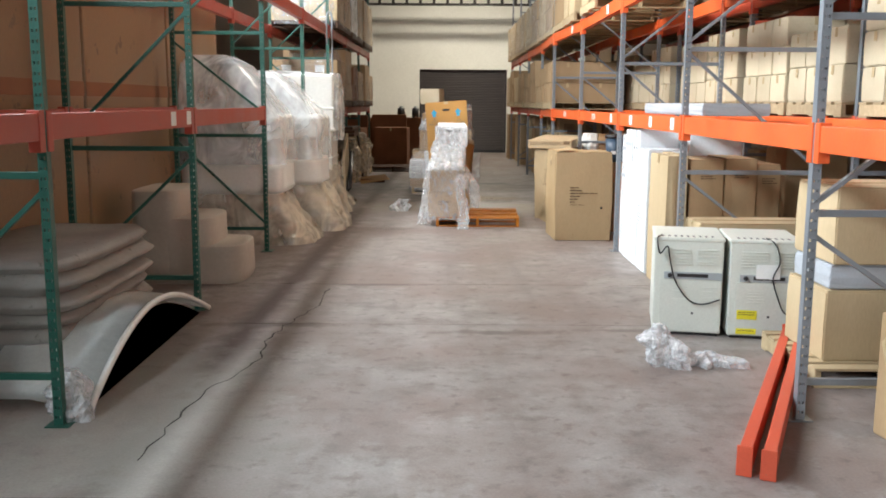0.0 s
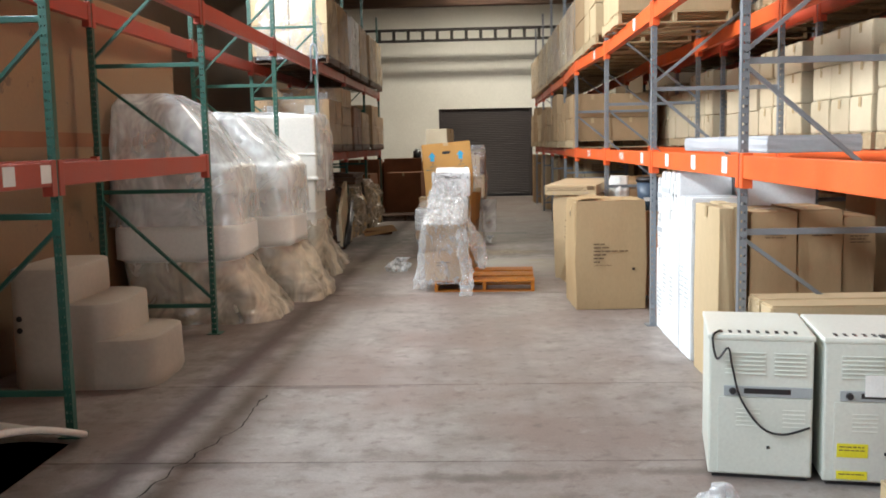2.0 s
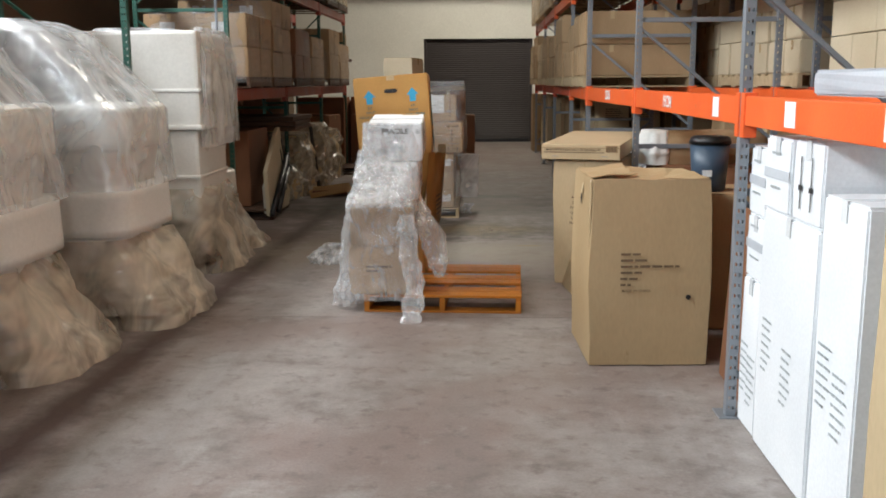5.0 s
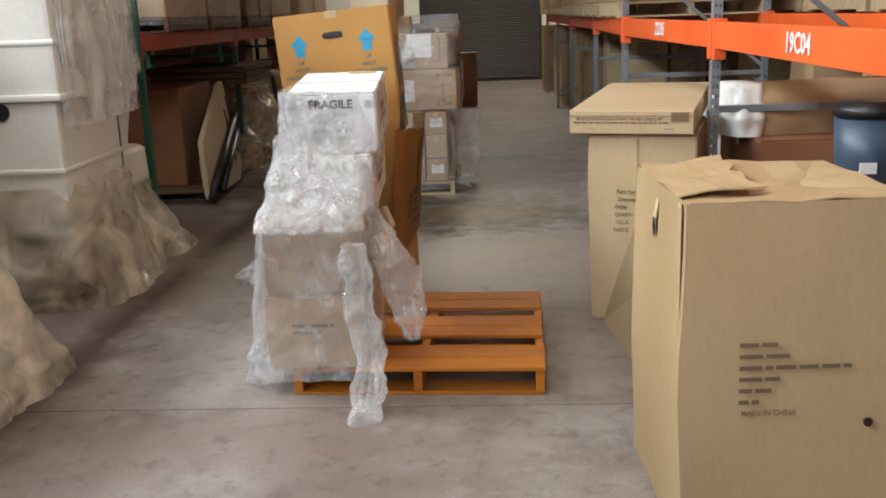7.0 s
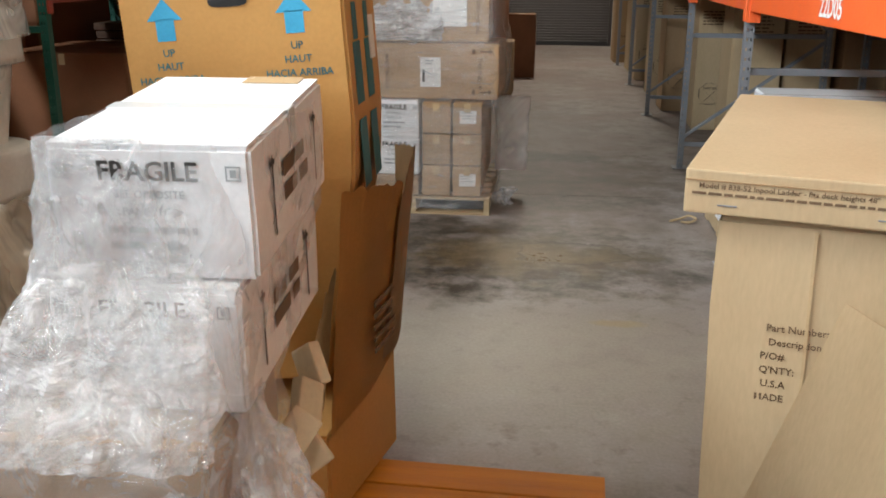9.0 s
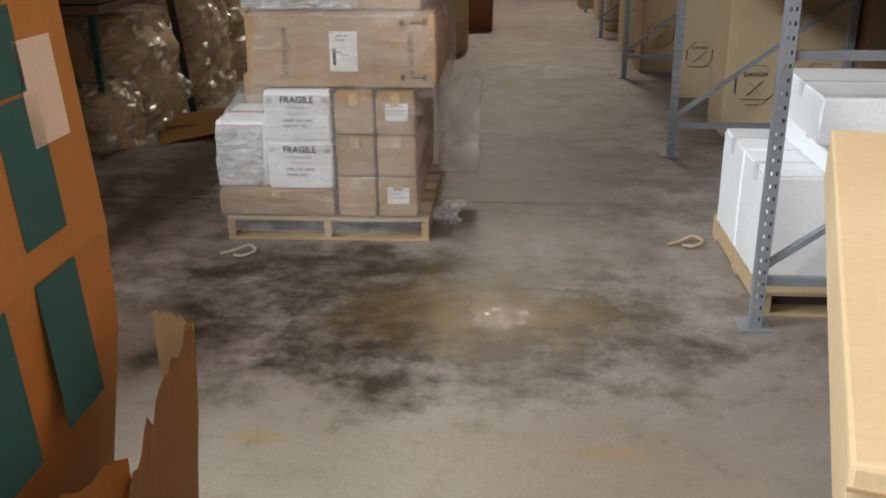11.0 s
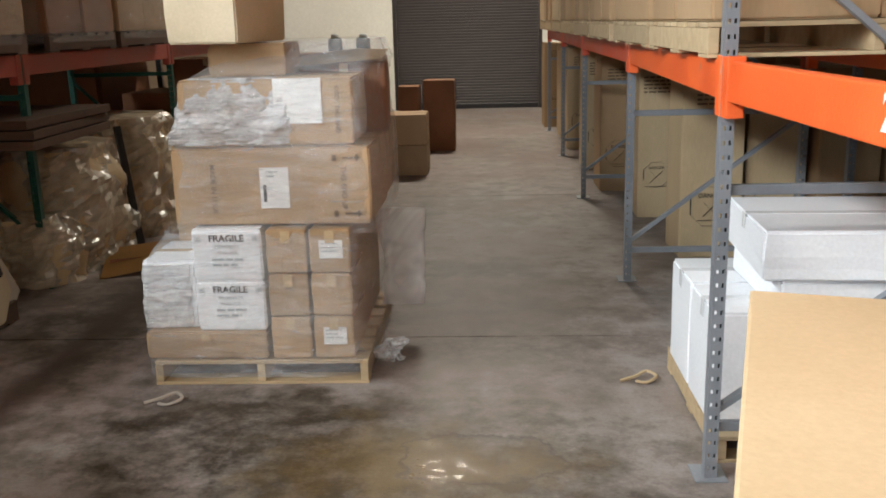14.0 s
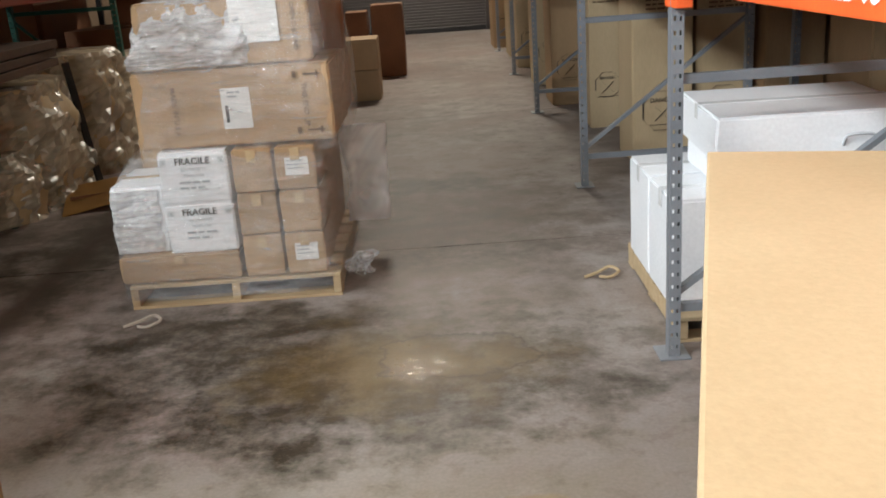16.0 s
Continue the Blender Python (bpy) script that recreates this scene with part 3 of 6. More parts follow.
# ceiling with openings for the unseen roof lights
bm = bmesh.new()
edges = [Y0]
for rx, ry, rw, rl, _ in UNSEEN_ROOF_LIGHTS:
    edges += [ry - rl / 2, ry + rl / 2]
edges.append(Y1)
for i in range(0, len(edges), 2):
    bx(X0 - 0.25, X1 + 0.25, edges[i], edges[i + 1], CEIL, CEIL + 0.2, 0, bm)
for rx, ry, rw, rl, _ in UNSEEN_ROOF_LIGHTS:
    bx(X0 - 0.25, rx - rw / 2, ry - rl / 2, ry + rl / 2, CEIL, CEIL + 0.2, 0, bm)
    bx(rx + rw / 2, X1 + 0.25, ry - rl / 2, ry + rl / 2, CEIL, CEIL + 0.2, 0, bm)
structure("ceiling", bm, ROOF, "dark timber roof deck with unseen roof lights", "ceiling")
for y in (5.2, 12.6, 16.5, 23.2, 26.7):
    structure("roof_beam", bx(X0, X1, y - 0.12, y + 0.12, 5.2, 5.62, 0.015), DARK_WOOD, "dark timber roof beam across the hall", "beam")
truss = tagged(new("roof_truss"), "dark open-web steel truss under the roof", "truss", kind="structure")
for z in (4.62, 4.93):
    part("chord", bx(X0, X1, 29.25, 29.37, z - 0.035, z + 0.035, 0.005), DARK, truss)
x = X0 + 0.2
while x < X1 - 0.5:
    part("web", bar((x, 29.31, 4.65), (x, 29.31, 4.90), 0.09, 0.04), DARK, truss)
    x += 0.42

# ---------------------------------------------------------------- pallet racks


def post_mesh(height):
    """A slotted channel post: two columns of real slots in the face, at the origin, face towards -y."""
    bm = bmesh.new()
    for x0, x1 in ((-0.029, -0.018), (-0.007, 0.007), (0.018, 0.029)):
        bx(x0, x1, -0.0025, 0.0025, 0, height, 0, bm)
    verts, faces = [], []
    z = 0.0
    while z < height - 0.05:
        for x0, x1 in ((-0.018, -0.007), (0.007, 0.018)):
            b = len(verts)
            for yy in (-0.0025, 0.0025):
                verts += [(x0, yy, z), (x1, yy, z), (x1, yy, z + 0.034), (x0, yy, z + 0.034)]
            faces += [(b, b + 1, b + 2, b + 3), (b + 7, b + 6, b + 5, b + 4), (b + 3, b + 2, b + 6, b + 7), (b + 4, b + 5, b + 1, b)]
        z += 0.05
    me = bpy.data.meshes.new("tmp")
    me.from_pydata(verts, [], faces)
    bm.from_mesh(me)
    bpy.data.meshes.remove(me)
    for s in (-1, 1):
        a, b = sorted((s * 0.029, s * 0.0265))
        bx(a, b, 0.0025, 0.048, 0, height, 0, bm)
        a, b = sorted((s * 0.0265, s * 0.014))
        bx(a, b, 0.0455, 0.048, 0, height, 0, bm)
    me = bpy.data.meshes.new("post")
    bm.to_mesh(me)
    bm.free()
    return me


TALL = 4.6
POST = {}
for key, mat in (("grey", STEEL), ("green", GREEN)):
    POST[key] = post_mesh(TALL)
    POST[key].materials.append(mat)


def rack_frame(rack, key, xf, xb, y, rungs, diagonals):
    mat = STEEL if key == "grey" else GREEN
    fr = new("upright_frame")
    fr.parent = rack
    for x in (xf, xb):
        ob = new("post", POST[key])
        ob.parent, ob.location, ob.scale = fr, (x, y, 0.004), (0.78, 1, 1)
        part("foot_plate", bx(x - 0.06, x + 0.06, y - 0.03, y + 0.11, 0, 0.006, 0.001), mat, fr)
    a, b = sorted((xf, xb))
    for z in rungs:
        part("brace", bx(a + 0.0235, b - 0.0235, y + 0.02, y + 0.05, z - 0.018, z + 0.018, 0.003), mat, fr)
    for za, zb in diagonals:
        part("brace", bar((xf, y + 0.035, za), (xb, y + 0.035, zb), 0.034, 0.022), mat, fr)


def rack_beam(rack, x, ya, yb, z0, z1, mat, tags=(), xe=None):
    s = -1 if x > 0 else 1
    slope = 0.0 if xe is None else (xe - x) / (yb - ya)

    def part(name, bm, material, parent, label=""):
        for v in bm.verts:
            v.co.x += slope * (v.co.y - ya)
        return link(name, bm, material, parent, label)

    be = part("beam", bx(x - 0.024, x + 0.024, ya + 0.05, yb - 0.05, z0, z1, 0.006), mat, rack)
    part("step", bx(*sorted((x + s * -0.024, x + s * -0.045)), ya + 0.05, yb - 0.05, z0, z1 - 0.035, 0.004), mat, be)
    for yy in (ya + 0.045, yb - 0.045):
        part("end_connector", bx(x - 0.03, x + 0.03, yy - 0.03, yy + 0.03, z0 - 0.055, z1 + 0.015, 0.004), mat, be)
    for f in tags:
        yy = ya + (yb - ya) * f
        part("paper_tag", bx(*sorted((x + s * 0.0245, x + s * 0.0265)), yy - 0.06, yy + 0.06, z0 + 0.02, z1 - 0.012), PAPER, be, "white paper location tag")
    return be


rack_r = thing("pallet_rack", pose(0, 0, 0), "grey steel pallet rack with bright orange beams", "rack")
RY = [1.8, 4.60, 7.40, 10.12, 13.20, 15.74, 18.42, 21.3, 24.1, 26.8]
RX = [1.86, 1.86, 1.92, 1.92, 1.94, 1.85, 1.93, 1.93, 1.95, 1.95]
for i, y in enumerate(RY):
    rack_frame(rack_r, "grey", RX[i], RX[i] + 1.07, y, (0.2, 1.08, 2.05, 3.0, 3.9), ((1.12, 1.98), (0.98, 0.25), (2.1, 2.95)) if i == 1 else ((2.03, 1.12), (1.05, 0.25), (2.1, 2.95)) if i < 4 else ((0.25, 1.05), (2.0, 1.12), (2.95, 2.1)))
for i, (a, b) in enumerate(zip(RY, RY[1:])):
    for x, xe in ((RX[i], RX[i + 1]), (RX[i] + 1.07, RX[i + 1] + 1.07)):
        fr = x < 2.5
        rack_beam(rack_r, x, a, b, 1.39, 1.52, ORANGE if i < 6 else ORANGE_RED, (0.12, 0.42, 0.75) if fr and i == 2 else (0.15,) if fr and i == 3 else (), xe)
        if i >= 1:
            rack_beam(rack_r, x, a, b, 2.63, 2.77, ORANGE if i < 7 else ORANGE_RED, (0.3,) if fr and i < 5 else (), xe)
words("22D05", 0.115, PAPER, rack_r, Matrix.Translation((1.898 - 0.028, 14.42, 1.46)) @ pose(0, 0, 0, 90, 0, -88) @ Matrix.Diagonal((0.84, 1, 1, 1)), 4)
words("19C04", 0.105, PAPER, rack_r, pose(1.930 - 0.0275, 11.85, 1.455, 90, 0, -90), 4)

rack_back = thing("pallet_rack", pose(0, 0, 0), "second row of grey pallet rack loaded with cream cartons", "rack")
for i, y in enumerate(RY[1:7]):
    rack_frame(rack_back, "grey", 3.3, 4.35, y, (0.2, 1.08, 2.05, 3.0), ((2.03, 1.12),))
for a, b in zip(RY[1:6], RY[2:7]):
    for z0 in (1.39, 2.63):
        rack_beam(rack_back, 3.3, a, b, z0, z0 + 0.13, ORANGE_RED)
        rack_beam(rack_back, 4.35, a, b, z0, z0 + 0.13, ORANGE_RED)

rack_l = thing("pallet_rack", pose(0, 0, 0), "green steel pallet rack with worn red beams", "rack")
LY = [1.7, 4.45, 7.10, 9.98, 12.80, 15.6, 18.4, 21.2, 24.0]
LF, LB = -1.93, -2.88
for i, y in enumerate(LY):
    rack_frame(rack_l, "green", LF, LB, y, (0.25, 1.26, 2.34, 3.35), ((1.2, 0.3), (2.3, 1.35), (2.4, 3.3)) if i in (1, 2) else ((0.3, 1.2), (1.5, 2.25), (3.3, 2.4)))
for i, (a, b) in enumerate(zip(LY, LY[1:])):
    for x in (LF, LB):
        if i not in (3, 4):
            rack_beam(rack_l, x, a, b, 1.43 if i < 4 else 1.40, 1.56 if i < 4 else 1.53, RED, (0.80, 0.95) if x == LF and i in (1,) else ())
        if i > 0:
            rack_beam(rack_l, x, a, b, 2.72, 2.86, RED)


# ---------------------------------------------------------------- right side, floor level


def heater(m, label, sticker):
    t = thing("pool_heater", m, label, "heater", "pool heaters in a row")
    w, d, h = 0.47, 0.60, 0.70
    part("cabinet", bx(-w / 2, w / 2, 0.0, d, 0.02, h - 0.02, 0.012), HEATER, t)
    part("top_cover", bx(-w / 2 - 0.006, w / 2 + 0.006, -0.006, d + 0.006, h - 0.028, h, 0.01), HEATER, t)
    part("base", bx(-w / 2 + 0.02, w / 2 - 0.02, 0.02, d - 0.02, 0, 0.022), BLACK, t)
    part("front_panel", bx(-w / 2 + 0.045, w / 2 - 0.008, -0.006, -0.0005, 0.03, 0.40, 0.003), HEATER, t)
    band = part("control_panel", bx(-w / 2 + 0.07, w / 2 - 0.004, -0.008, -0.0005, 0.405, 0.455, 0.003), HEATER_BAND, t, "grey control strip")
    bm = bmesh.new()
    bmesh.ops.create_cone(bm, cap_ends=True, segments=20, radius1=0.017, radius2=0.014, depth=0.016, matrix=pose(-w / 2 + 0.11, -0.016, 0.43, 90))
    part("knob", bm, BLACK, band)
    part("display", bx(-w / 2 + 0.16, w / 2 - 0.1, -0.0095, -0.0078, 0.42, 0.445), BLACK, band)
    for x0, x1, z0, z1 in ((-0.16, 0.02, 0.51, 0.63), (0.06, 0.20, 0.51, 0.63), (-0.11, 0.0, 0.26, 0.36), (0.1, 0.2, 0.26, 0.36)):
        z = z0
        while z < z1:
            part("louvre", bx(x0, x1, -0.009, 0.001, z, z + 0.006, 0.002), HEATER, t)
            z += 0.02
    for i in range(9):
        part("top_slot", bx(-w / 2 + 0.05 + i * 0.042, -w / 2 + 0.065 + i * 0.042, 0.04, 0.1, h, h + 0.0015), BLACK, t)
    part("screw", bx(0.03, 0.045, -0.009, -0.006, 0.155, 0.17, 0.003), BLACK, t)
    if sticker:
        for z0, z1 in ((0.14, 0.205), (0.035, 0.075)):
            s = part("sticker", bx(-w / 2 + 0.06, -w / 2 + 0.195, -0.008, -0.006, z0, z1), YELLOW, t, "yellow warning sticker")
            lines_of_print(s, pose(-w / 2 + 0.07, -0.0082, z1 - 0.015, 90), [0.11] * (2 if z1 > 0.1 else 1), 0.016, 0.005, BROWN_INK)
        part("manual", bx(-0.06, 0.1, -0.012, -0.009, 0.43, 0.53), PAPER, t, "white paper manual")
    part("power_cable", tube(arc([(-0.19, 0.02, h + 0.012), (-0.22, -0.02, h - 0.01), (-0.2, -0.04, h - 0.11), (-0.15, -0.03, h - 0.06), (-0.13, -0.03, h - 0.15), (-0.09, -0.03, 0.4), (0.0, -0.035, 0.27), (0.1, -0.03, 0.235), (0.22, -0.02, 0.27)] if not sticker
         else [(0.0, 0.03, h + 0.01), (0.06, -0.02, h - 0.03), (0.09, -0.03, 0.55), (0.05, -0.035, 0.44), (0.09, -0.03, 0.3), (0.14, -0.03, 0.2), (0.23, -0.01, 0.19)], 60), 0.0055, 6), BLACK, t, "black power cable", True)
    return t


heater(pose(1.725, 6.38, 0, 0, 0, -11), "ivory enamelled pool heater with grey control strip and loose cable", False)
heater(pose(2.225, 6.27, 0, 0, 0, -9), "ivory enamelled pool heater with yellow warning stickers and cable", True)

flat = carton(1.0, 0.42, 0.24, pose(2.48, 7.26, 0.47), KRAFT_PALE, "long pale cardboard carton lying on stacked boxes", tape=TAPE)
lines_of_print(flat, pose(-0.1, -0.218, 0.05, 90), [0.2, 0.15], 0.03, 0.02, BROWN_INK)
carton(0.95, 0.40, 0.228, pose(2.50, 7.26, 0.0), KRAFT, "plain brown carton under a long carton")
carton(0.95, 0.40, 0.228, pose(2.50, 7.26, 0.235), KRAFT, "plain brown carton under a long carton")
for i, (xx, ww, hh, yy) in enumerate(((1.985, 0.085, 1.17, 8.02), (2.08, 0.085, 1.18, 8.03), (2.30, 0.29, 1.14, 8.05), (2.60, 0.27, 1.15, 8.06), (2.85, 0.2, 1.1, 8.08))):
    c = carton(ww, 0.62, hh, pose(xx, yy + 0.31, 0, 0, 0, random.uniform(-1, 1)), KRAFT_PALE if i < 2 else KRAFT, "tall narrow brown carton standing on end in a row", "upright brown cartons")
    if i > 1:
        lines_of_print(c, pose(-0.06, -0.32, hh - 0.12, 90), [0.12, 0.1, 0.13], 0.02, 0.008, BROWN_INK)
for xx, yy, zz, ww, dd, hh, bars in ((2.13, 8.96, 0, 0.38, 0.36, 1.19, 6), (2.14, 9.50, 0, 0.40, 0.66, 1.05, 6), (2.15, 9.985, 0, 0.40, 0.255, 0.70, 6), (2.62, 9.3, 0, 0.5, 0.75, 1.36, 0),
                                     (2.14, 9.345, 1.056, 0.39, 0.30, 0.31, 2), (2.14, 9.685, 1.056, 0.40, 0.31, 0.30, 3), (2.15, 9.985, 0.706, 0.39, 0.25, 0.285, 3), (2.15, 9.985, 0.997, 0.39, 0.25, 0.30, 3)):
    c = carton(ww, dd, hh, pose(xx, yy, zz, 0, 0, random.uniform(-1, 1)), WHITE_CARD, "tall white cardboard carton standing upright" if zz == 0 else "small white carton stacked on another white carton", "white cartons", tape=WHITE_TAPE, sag=0.003)
    if bars == 6:
        for y0, z0 in ((dd * 0.38, hh * 0.56), (-dd * 0.02, hh * 0.50)):
            lines_of_print(c, pose(-ww / 2 - 0.008, y0, z0, 90, 0, -90), [0.11, 0.09, 0.12, 0.1, 0.12, 0.09, 0.07], 0.036, 0.010, HEATER_BAND)
    elif bars == 3:
        lines_of_print(c, pose(-ww / 2 - 0.008, 0.06, 0.24, 90, 0, -90), [0.11], 0.04, 0.010, HEATER_BAND)
        lines_of_print(c, pose(-ww / 2 - 0.008, 0.06, 0.10, 90, 0, -90), [0.12], 0.04, 0.010, HEATER_BAND)
        part("tape", bx(-ww / 2 - 0.0075, -ww / 2 - 0.006, -dd / 2, dd / 2, 0.135, 0.175), GREY_CARD, c, "grey closing strip")
    elif bars == 2:
        bm = bmesh.new()
        x = -ww / 2 - 0.008
        for yy in (-0.05, 0.06):
            bx(x, x + 0.001, yy - 0.004, yy + 0.004, 0.05, 0.25, 0, bm), bx(x, x + 0.001, yy - 0.02, yy + 0.02, 0.12, 0.14, 0, bm)
        part("arrow_print", bm, INK, c)
carton(0.55, 2.2, 0.10, pose(2.40, 8.75, 1.525), GREY_CARD, "long flat grey-white carton lying across rack beams", tape=WHITE_TAPE)

# the big torn carton in the aisle
BW, BD, BH = 0.66, 0.70, 1.04
big = thing("large_carton", pose(1.65, 11.275, 0, 0, 0, 2.5), "tall brown cardboard carton with torn open top flaps", "carton")
for x0, x1, y0, y1 in ((-BW / 2, BW / 2, -BD / 2, -BD / 2 + 0.008), (-BW / 2, BW / 2, BD / 2 - 0.008, BD / 2), (-BW / 2, -BW / 2 + 0.008, -BD / 2, BD / 2), (BW / 2 - 0.008, BW / 2, -BD / 2, BD / 2)):
    bm = bx(x0, x1, y0, y1, 0.006, BH)
    bmesh.ops.subdivide_edges(bm, edges=[e for e in bm.edges if e.calc_length() > 0.3], cuts=6, use_grid_fill=True)
    for v in bm.verts:
        f = (1 - (2 * v.co.z / BH - 1) ** 2)
        v.co.x += v.co.x / (BW / 2) * 0.012 * f + noise.noise(v.co * 3) * 0.008
        v.co.y += v.co.y / (BD / 2) * 0.010 * f + noise.noise(v.co * 3 + Vector((9, 0, 0))) * 0.008
    part("side_panel", bm, KRAFT_MID, big)
for (cx, cy, rz, ww, dd, tilt) in ((0, -BD / 2, 0, BW - 0.02, 0.3, -4), (0, BD / 2, 180, BW - 0.02, 0.3, -9), (-BW / 2, 0.03, -90, BD - 0.16, 0.26, 6), (BW / 2, 0, 90, BD - 0.06, 0.3, -14)):
    bm = bx(-ww / 2, ww / 2, 0.0, dd, -0.003, 0.003)
    bmesh.ops.subdivide_edges(bm, edges=list(bm.edges), cuts=5, use_grid_fill=True)
    for v in bm.verts:
        v.co.z += noise.noise(v.co * 7 + Vector((cx, cy, 3))) * 0.02
        if v.co.y > dd - 0.02:
            v.co.y += noise.noise(v.co * 18) * 0.05
    ob = part("flap", bm, KRAFT_MID, big, "creased open flap")
    ob.matrix_basis = pose(cx, cy, BH + 0.004, tilt, 0, rz)
lines_of_print(big, pose(-0.17, -BD / 2 - 0.024, 0.63, 90), [0.11, 0.15, 0.33, 0.12, 0.1, 0.06], 0.034, 0.012, BROWN_INK)
words("MADE IN CHINA", 0.022, BROWN_INK, big, front(-0.08, -BD / 2 - 0.024, 0.63 - 6 * 0.034), 2)
bm = bmesh.new()
bmesh.ops.create_cone(bm, cap_ends=True, segments=14, radius1=0.014, radius2=0.014, depth=0.003, matrix=pose(0.215, -BD / 2 - 0.024, 0.39, 90))
part("hand_hole", bm, BLACK, big)
bm = loft([(0, 0, 0, 0.018, 0.034), (0.0015, 0, 0, 0.017, 0.03)], 16, 1, 2, 0.012, 30)
ob = part("torn_hole", bm, BLACK, big)
ob.matrix_basis = pose(-BW / 2 - 0.012, 0.02, 0.90, 90, 0, -90)
ob = part("torn_tongue", bx(0, 0.035, 0, 0.06, -0.002, 0.002), KRAFT_PALE, big, "curled torn cardboard tongue")
ob.matrix_basis = pose(-BW / 2 - 0.012, 0.03, 0.93, 80, 0, -90)
part("tape", bx(-BW / 2 - 0.012, -BW / 2 - 0.009, -BD / 2 + 0.02, -BD / 2 + 0.05, 0.55, BH), TAPE, big)
# the carton stands racked: its walls lean back and slightly inwards
for ch in big.children:
    ch.data.transform(ch.matrix_basis)
    ch.matrix_basis = Matrix()
    for v in ch.data.vertices:
        v.co.y += 0.15 * v.co.z / BH
        v.co.x += 0.03 * v.co.z / BH
# folded sheet leaning beside it
sheet = thing("cardboard_sheet", pose(0, 0, 0), "loose pale cardboard sheet leaning between two cartons", "cardboard")
bm = bmesh.new()
vs = [bm.verts.new(q) for q in ((1.365, 13.07, 0.002), (1.435, 12.47, 0.002), (1.86, 12.30, 0.74), (1.595, 12.98, 0.80))]
fc = bm.faces.new(vs)
bmesh.ops.solidify(bm, geom=[fc], thickness=0.007)
part("sheet", bm, KRAFT_PALE, sheet)
# upright carton and its tray lid
c2 = carton(0.53, 0.80, 0.975, pose(1.68, 13.425, 0.006, 0, -1.2, -16), KRAFT_PALE, "tall pale brown carton with a printed side", name="upright_carton", sag=0.012)
for k, w in enumerate(("Part Number:", "Description:", "P/O#", "Q'NTY:", "U.S.A", "MADE")):
    words(w, 0.028, BROWN_INK, c2, front(-0.135 + 0.0072 * len(w), -0.417, 0.69 - k * 0.04), 3)
part("seam", bx(-0.03, -0.022, -0.418, -0.413, 0.02, 0.96), TAPE, c2)
lid = thing("tray_carton", pose(1.67, 13.643, 1.009, 1.5, 0, -16.3), "flat pale cardboard tray carton lying on a tall carton", "carton")
LW, LD, LH = 0.61, 1.30, 0.118
part("body", bx(-LW / 2, LW / 2, -LD / 2, LD / 2, 0, LH, 0.006), KRAFT_PALE, lid)
part("fold_edge", bx(-LW / 2, LW / 2, -LD / 2 - 0.003, -LD / 2 - 0.0005, LH - 0.03, LH - 0.026), CARD_EDGE, lid)
words('Model # 838-52 Inpool Ladder - fits deck heights 48"', 0.020, BROWN_INK, lid, front(-0.055, -LD / 2 - 0.0016, LH - 0.042), 2)
lines_of_print(lid, pose(-LW / 2 + 0.02, -LD / 2 - 0.001, LH - 0.062, 90), [0.47], 0.018, 0.007, BROWN_INK)
for xx in (-0.22, 0.16):
    part("staple", bx(xx, xx + 0.05, -LD / 2 - 0.003, -LD / 2 - 0.001, 0.025, 0.029, 0.001), STEEL, lid)
lab = part("label", bx(LW / 2 - 0.11, LW / 2 - 0.02, -LD / 2 - 0.003, -LD / 2 - 0.001, 0.06, 0.11), CARD_EDGE, lid, "brown barcode label")
xx = LW / 2 - 0.105
while xx < LW / 2 - 0.03:
    ww = random.choice((0.0015, 0.003, 0.004))
    part("barcode_bar", bx(xx, xx + ww, -LD / 2 - 0.004, -LD / 2 - 0.003, 0.065, 0.105), BROWN_INK, lab)
    xx += ww + random.choice((0.002, 0.004))

# flattened cartons standing by the rack post
for k, (x, lean) in enumerate(((1.80, 3), (1.83, 2), (1.99, -1))):
    fc_ = thing("flattened_carton", pose(x + (0.22 if k < 2 else 0.1), 10.35 + 0.02 * k, 0, 0, lean, -3), "flattened brown carton standing on edge by the post", "carton", "flattened cartons")
    part("sheet", bx(-0.006, 0.006, 0.0, 0.46, 0, 0.98 - 0.03 * k, 0.002), (RED_CARD, BLACK, KRAFT)[k], fc_)

# bin on a carton inside the rack
carton(0.6, 0.55, 0.88, pose(2.36, 12.0, 0, 0, 0, 2), KRAFT, "brown carton under a blue bin")
binn = thing("bin", pose(2.2, 11.9, 0.886), "small slate-blue plastic bin with black lid and label", "bin")
bm = bmesh.new()
bmesh.ops.create_cone(bm, cap_ends=True, segments=32, radius1=0.105, radius2=0.125, depth=0.3, matrix=pose(0, 0, 0.15))
bmesh.ops.bevel(bm, geom=[e for e in bm.edges if e.calc_face_angle(0) > 0.8], offset=0.008, segments=2, affect="EDGES")
part("bucket", bm, BLUE_BIN, binn, "", True)
bm = bmesh.new()
bmesh.ops.create_cone(bm, cap_ends=True, segments=32, radius1=0.138, radius2=0.12, depth=0.05, matrix=pose(0, 0, 0.325))
bmesh.ops.bevel(bm, geom=[e for e in bm.edges if e.calc_face_angle(0) > 0.8], offset=0.008, segments=2, affect="EDGES")
part("lid", bm, BLACK, binn, "black lid", True)
part("label", bx(-0.07, -0.01, -0.123, -0.116, 0.1, 0.14), PAPER, binn, "white label")
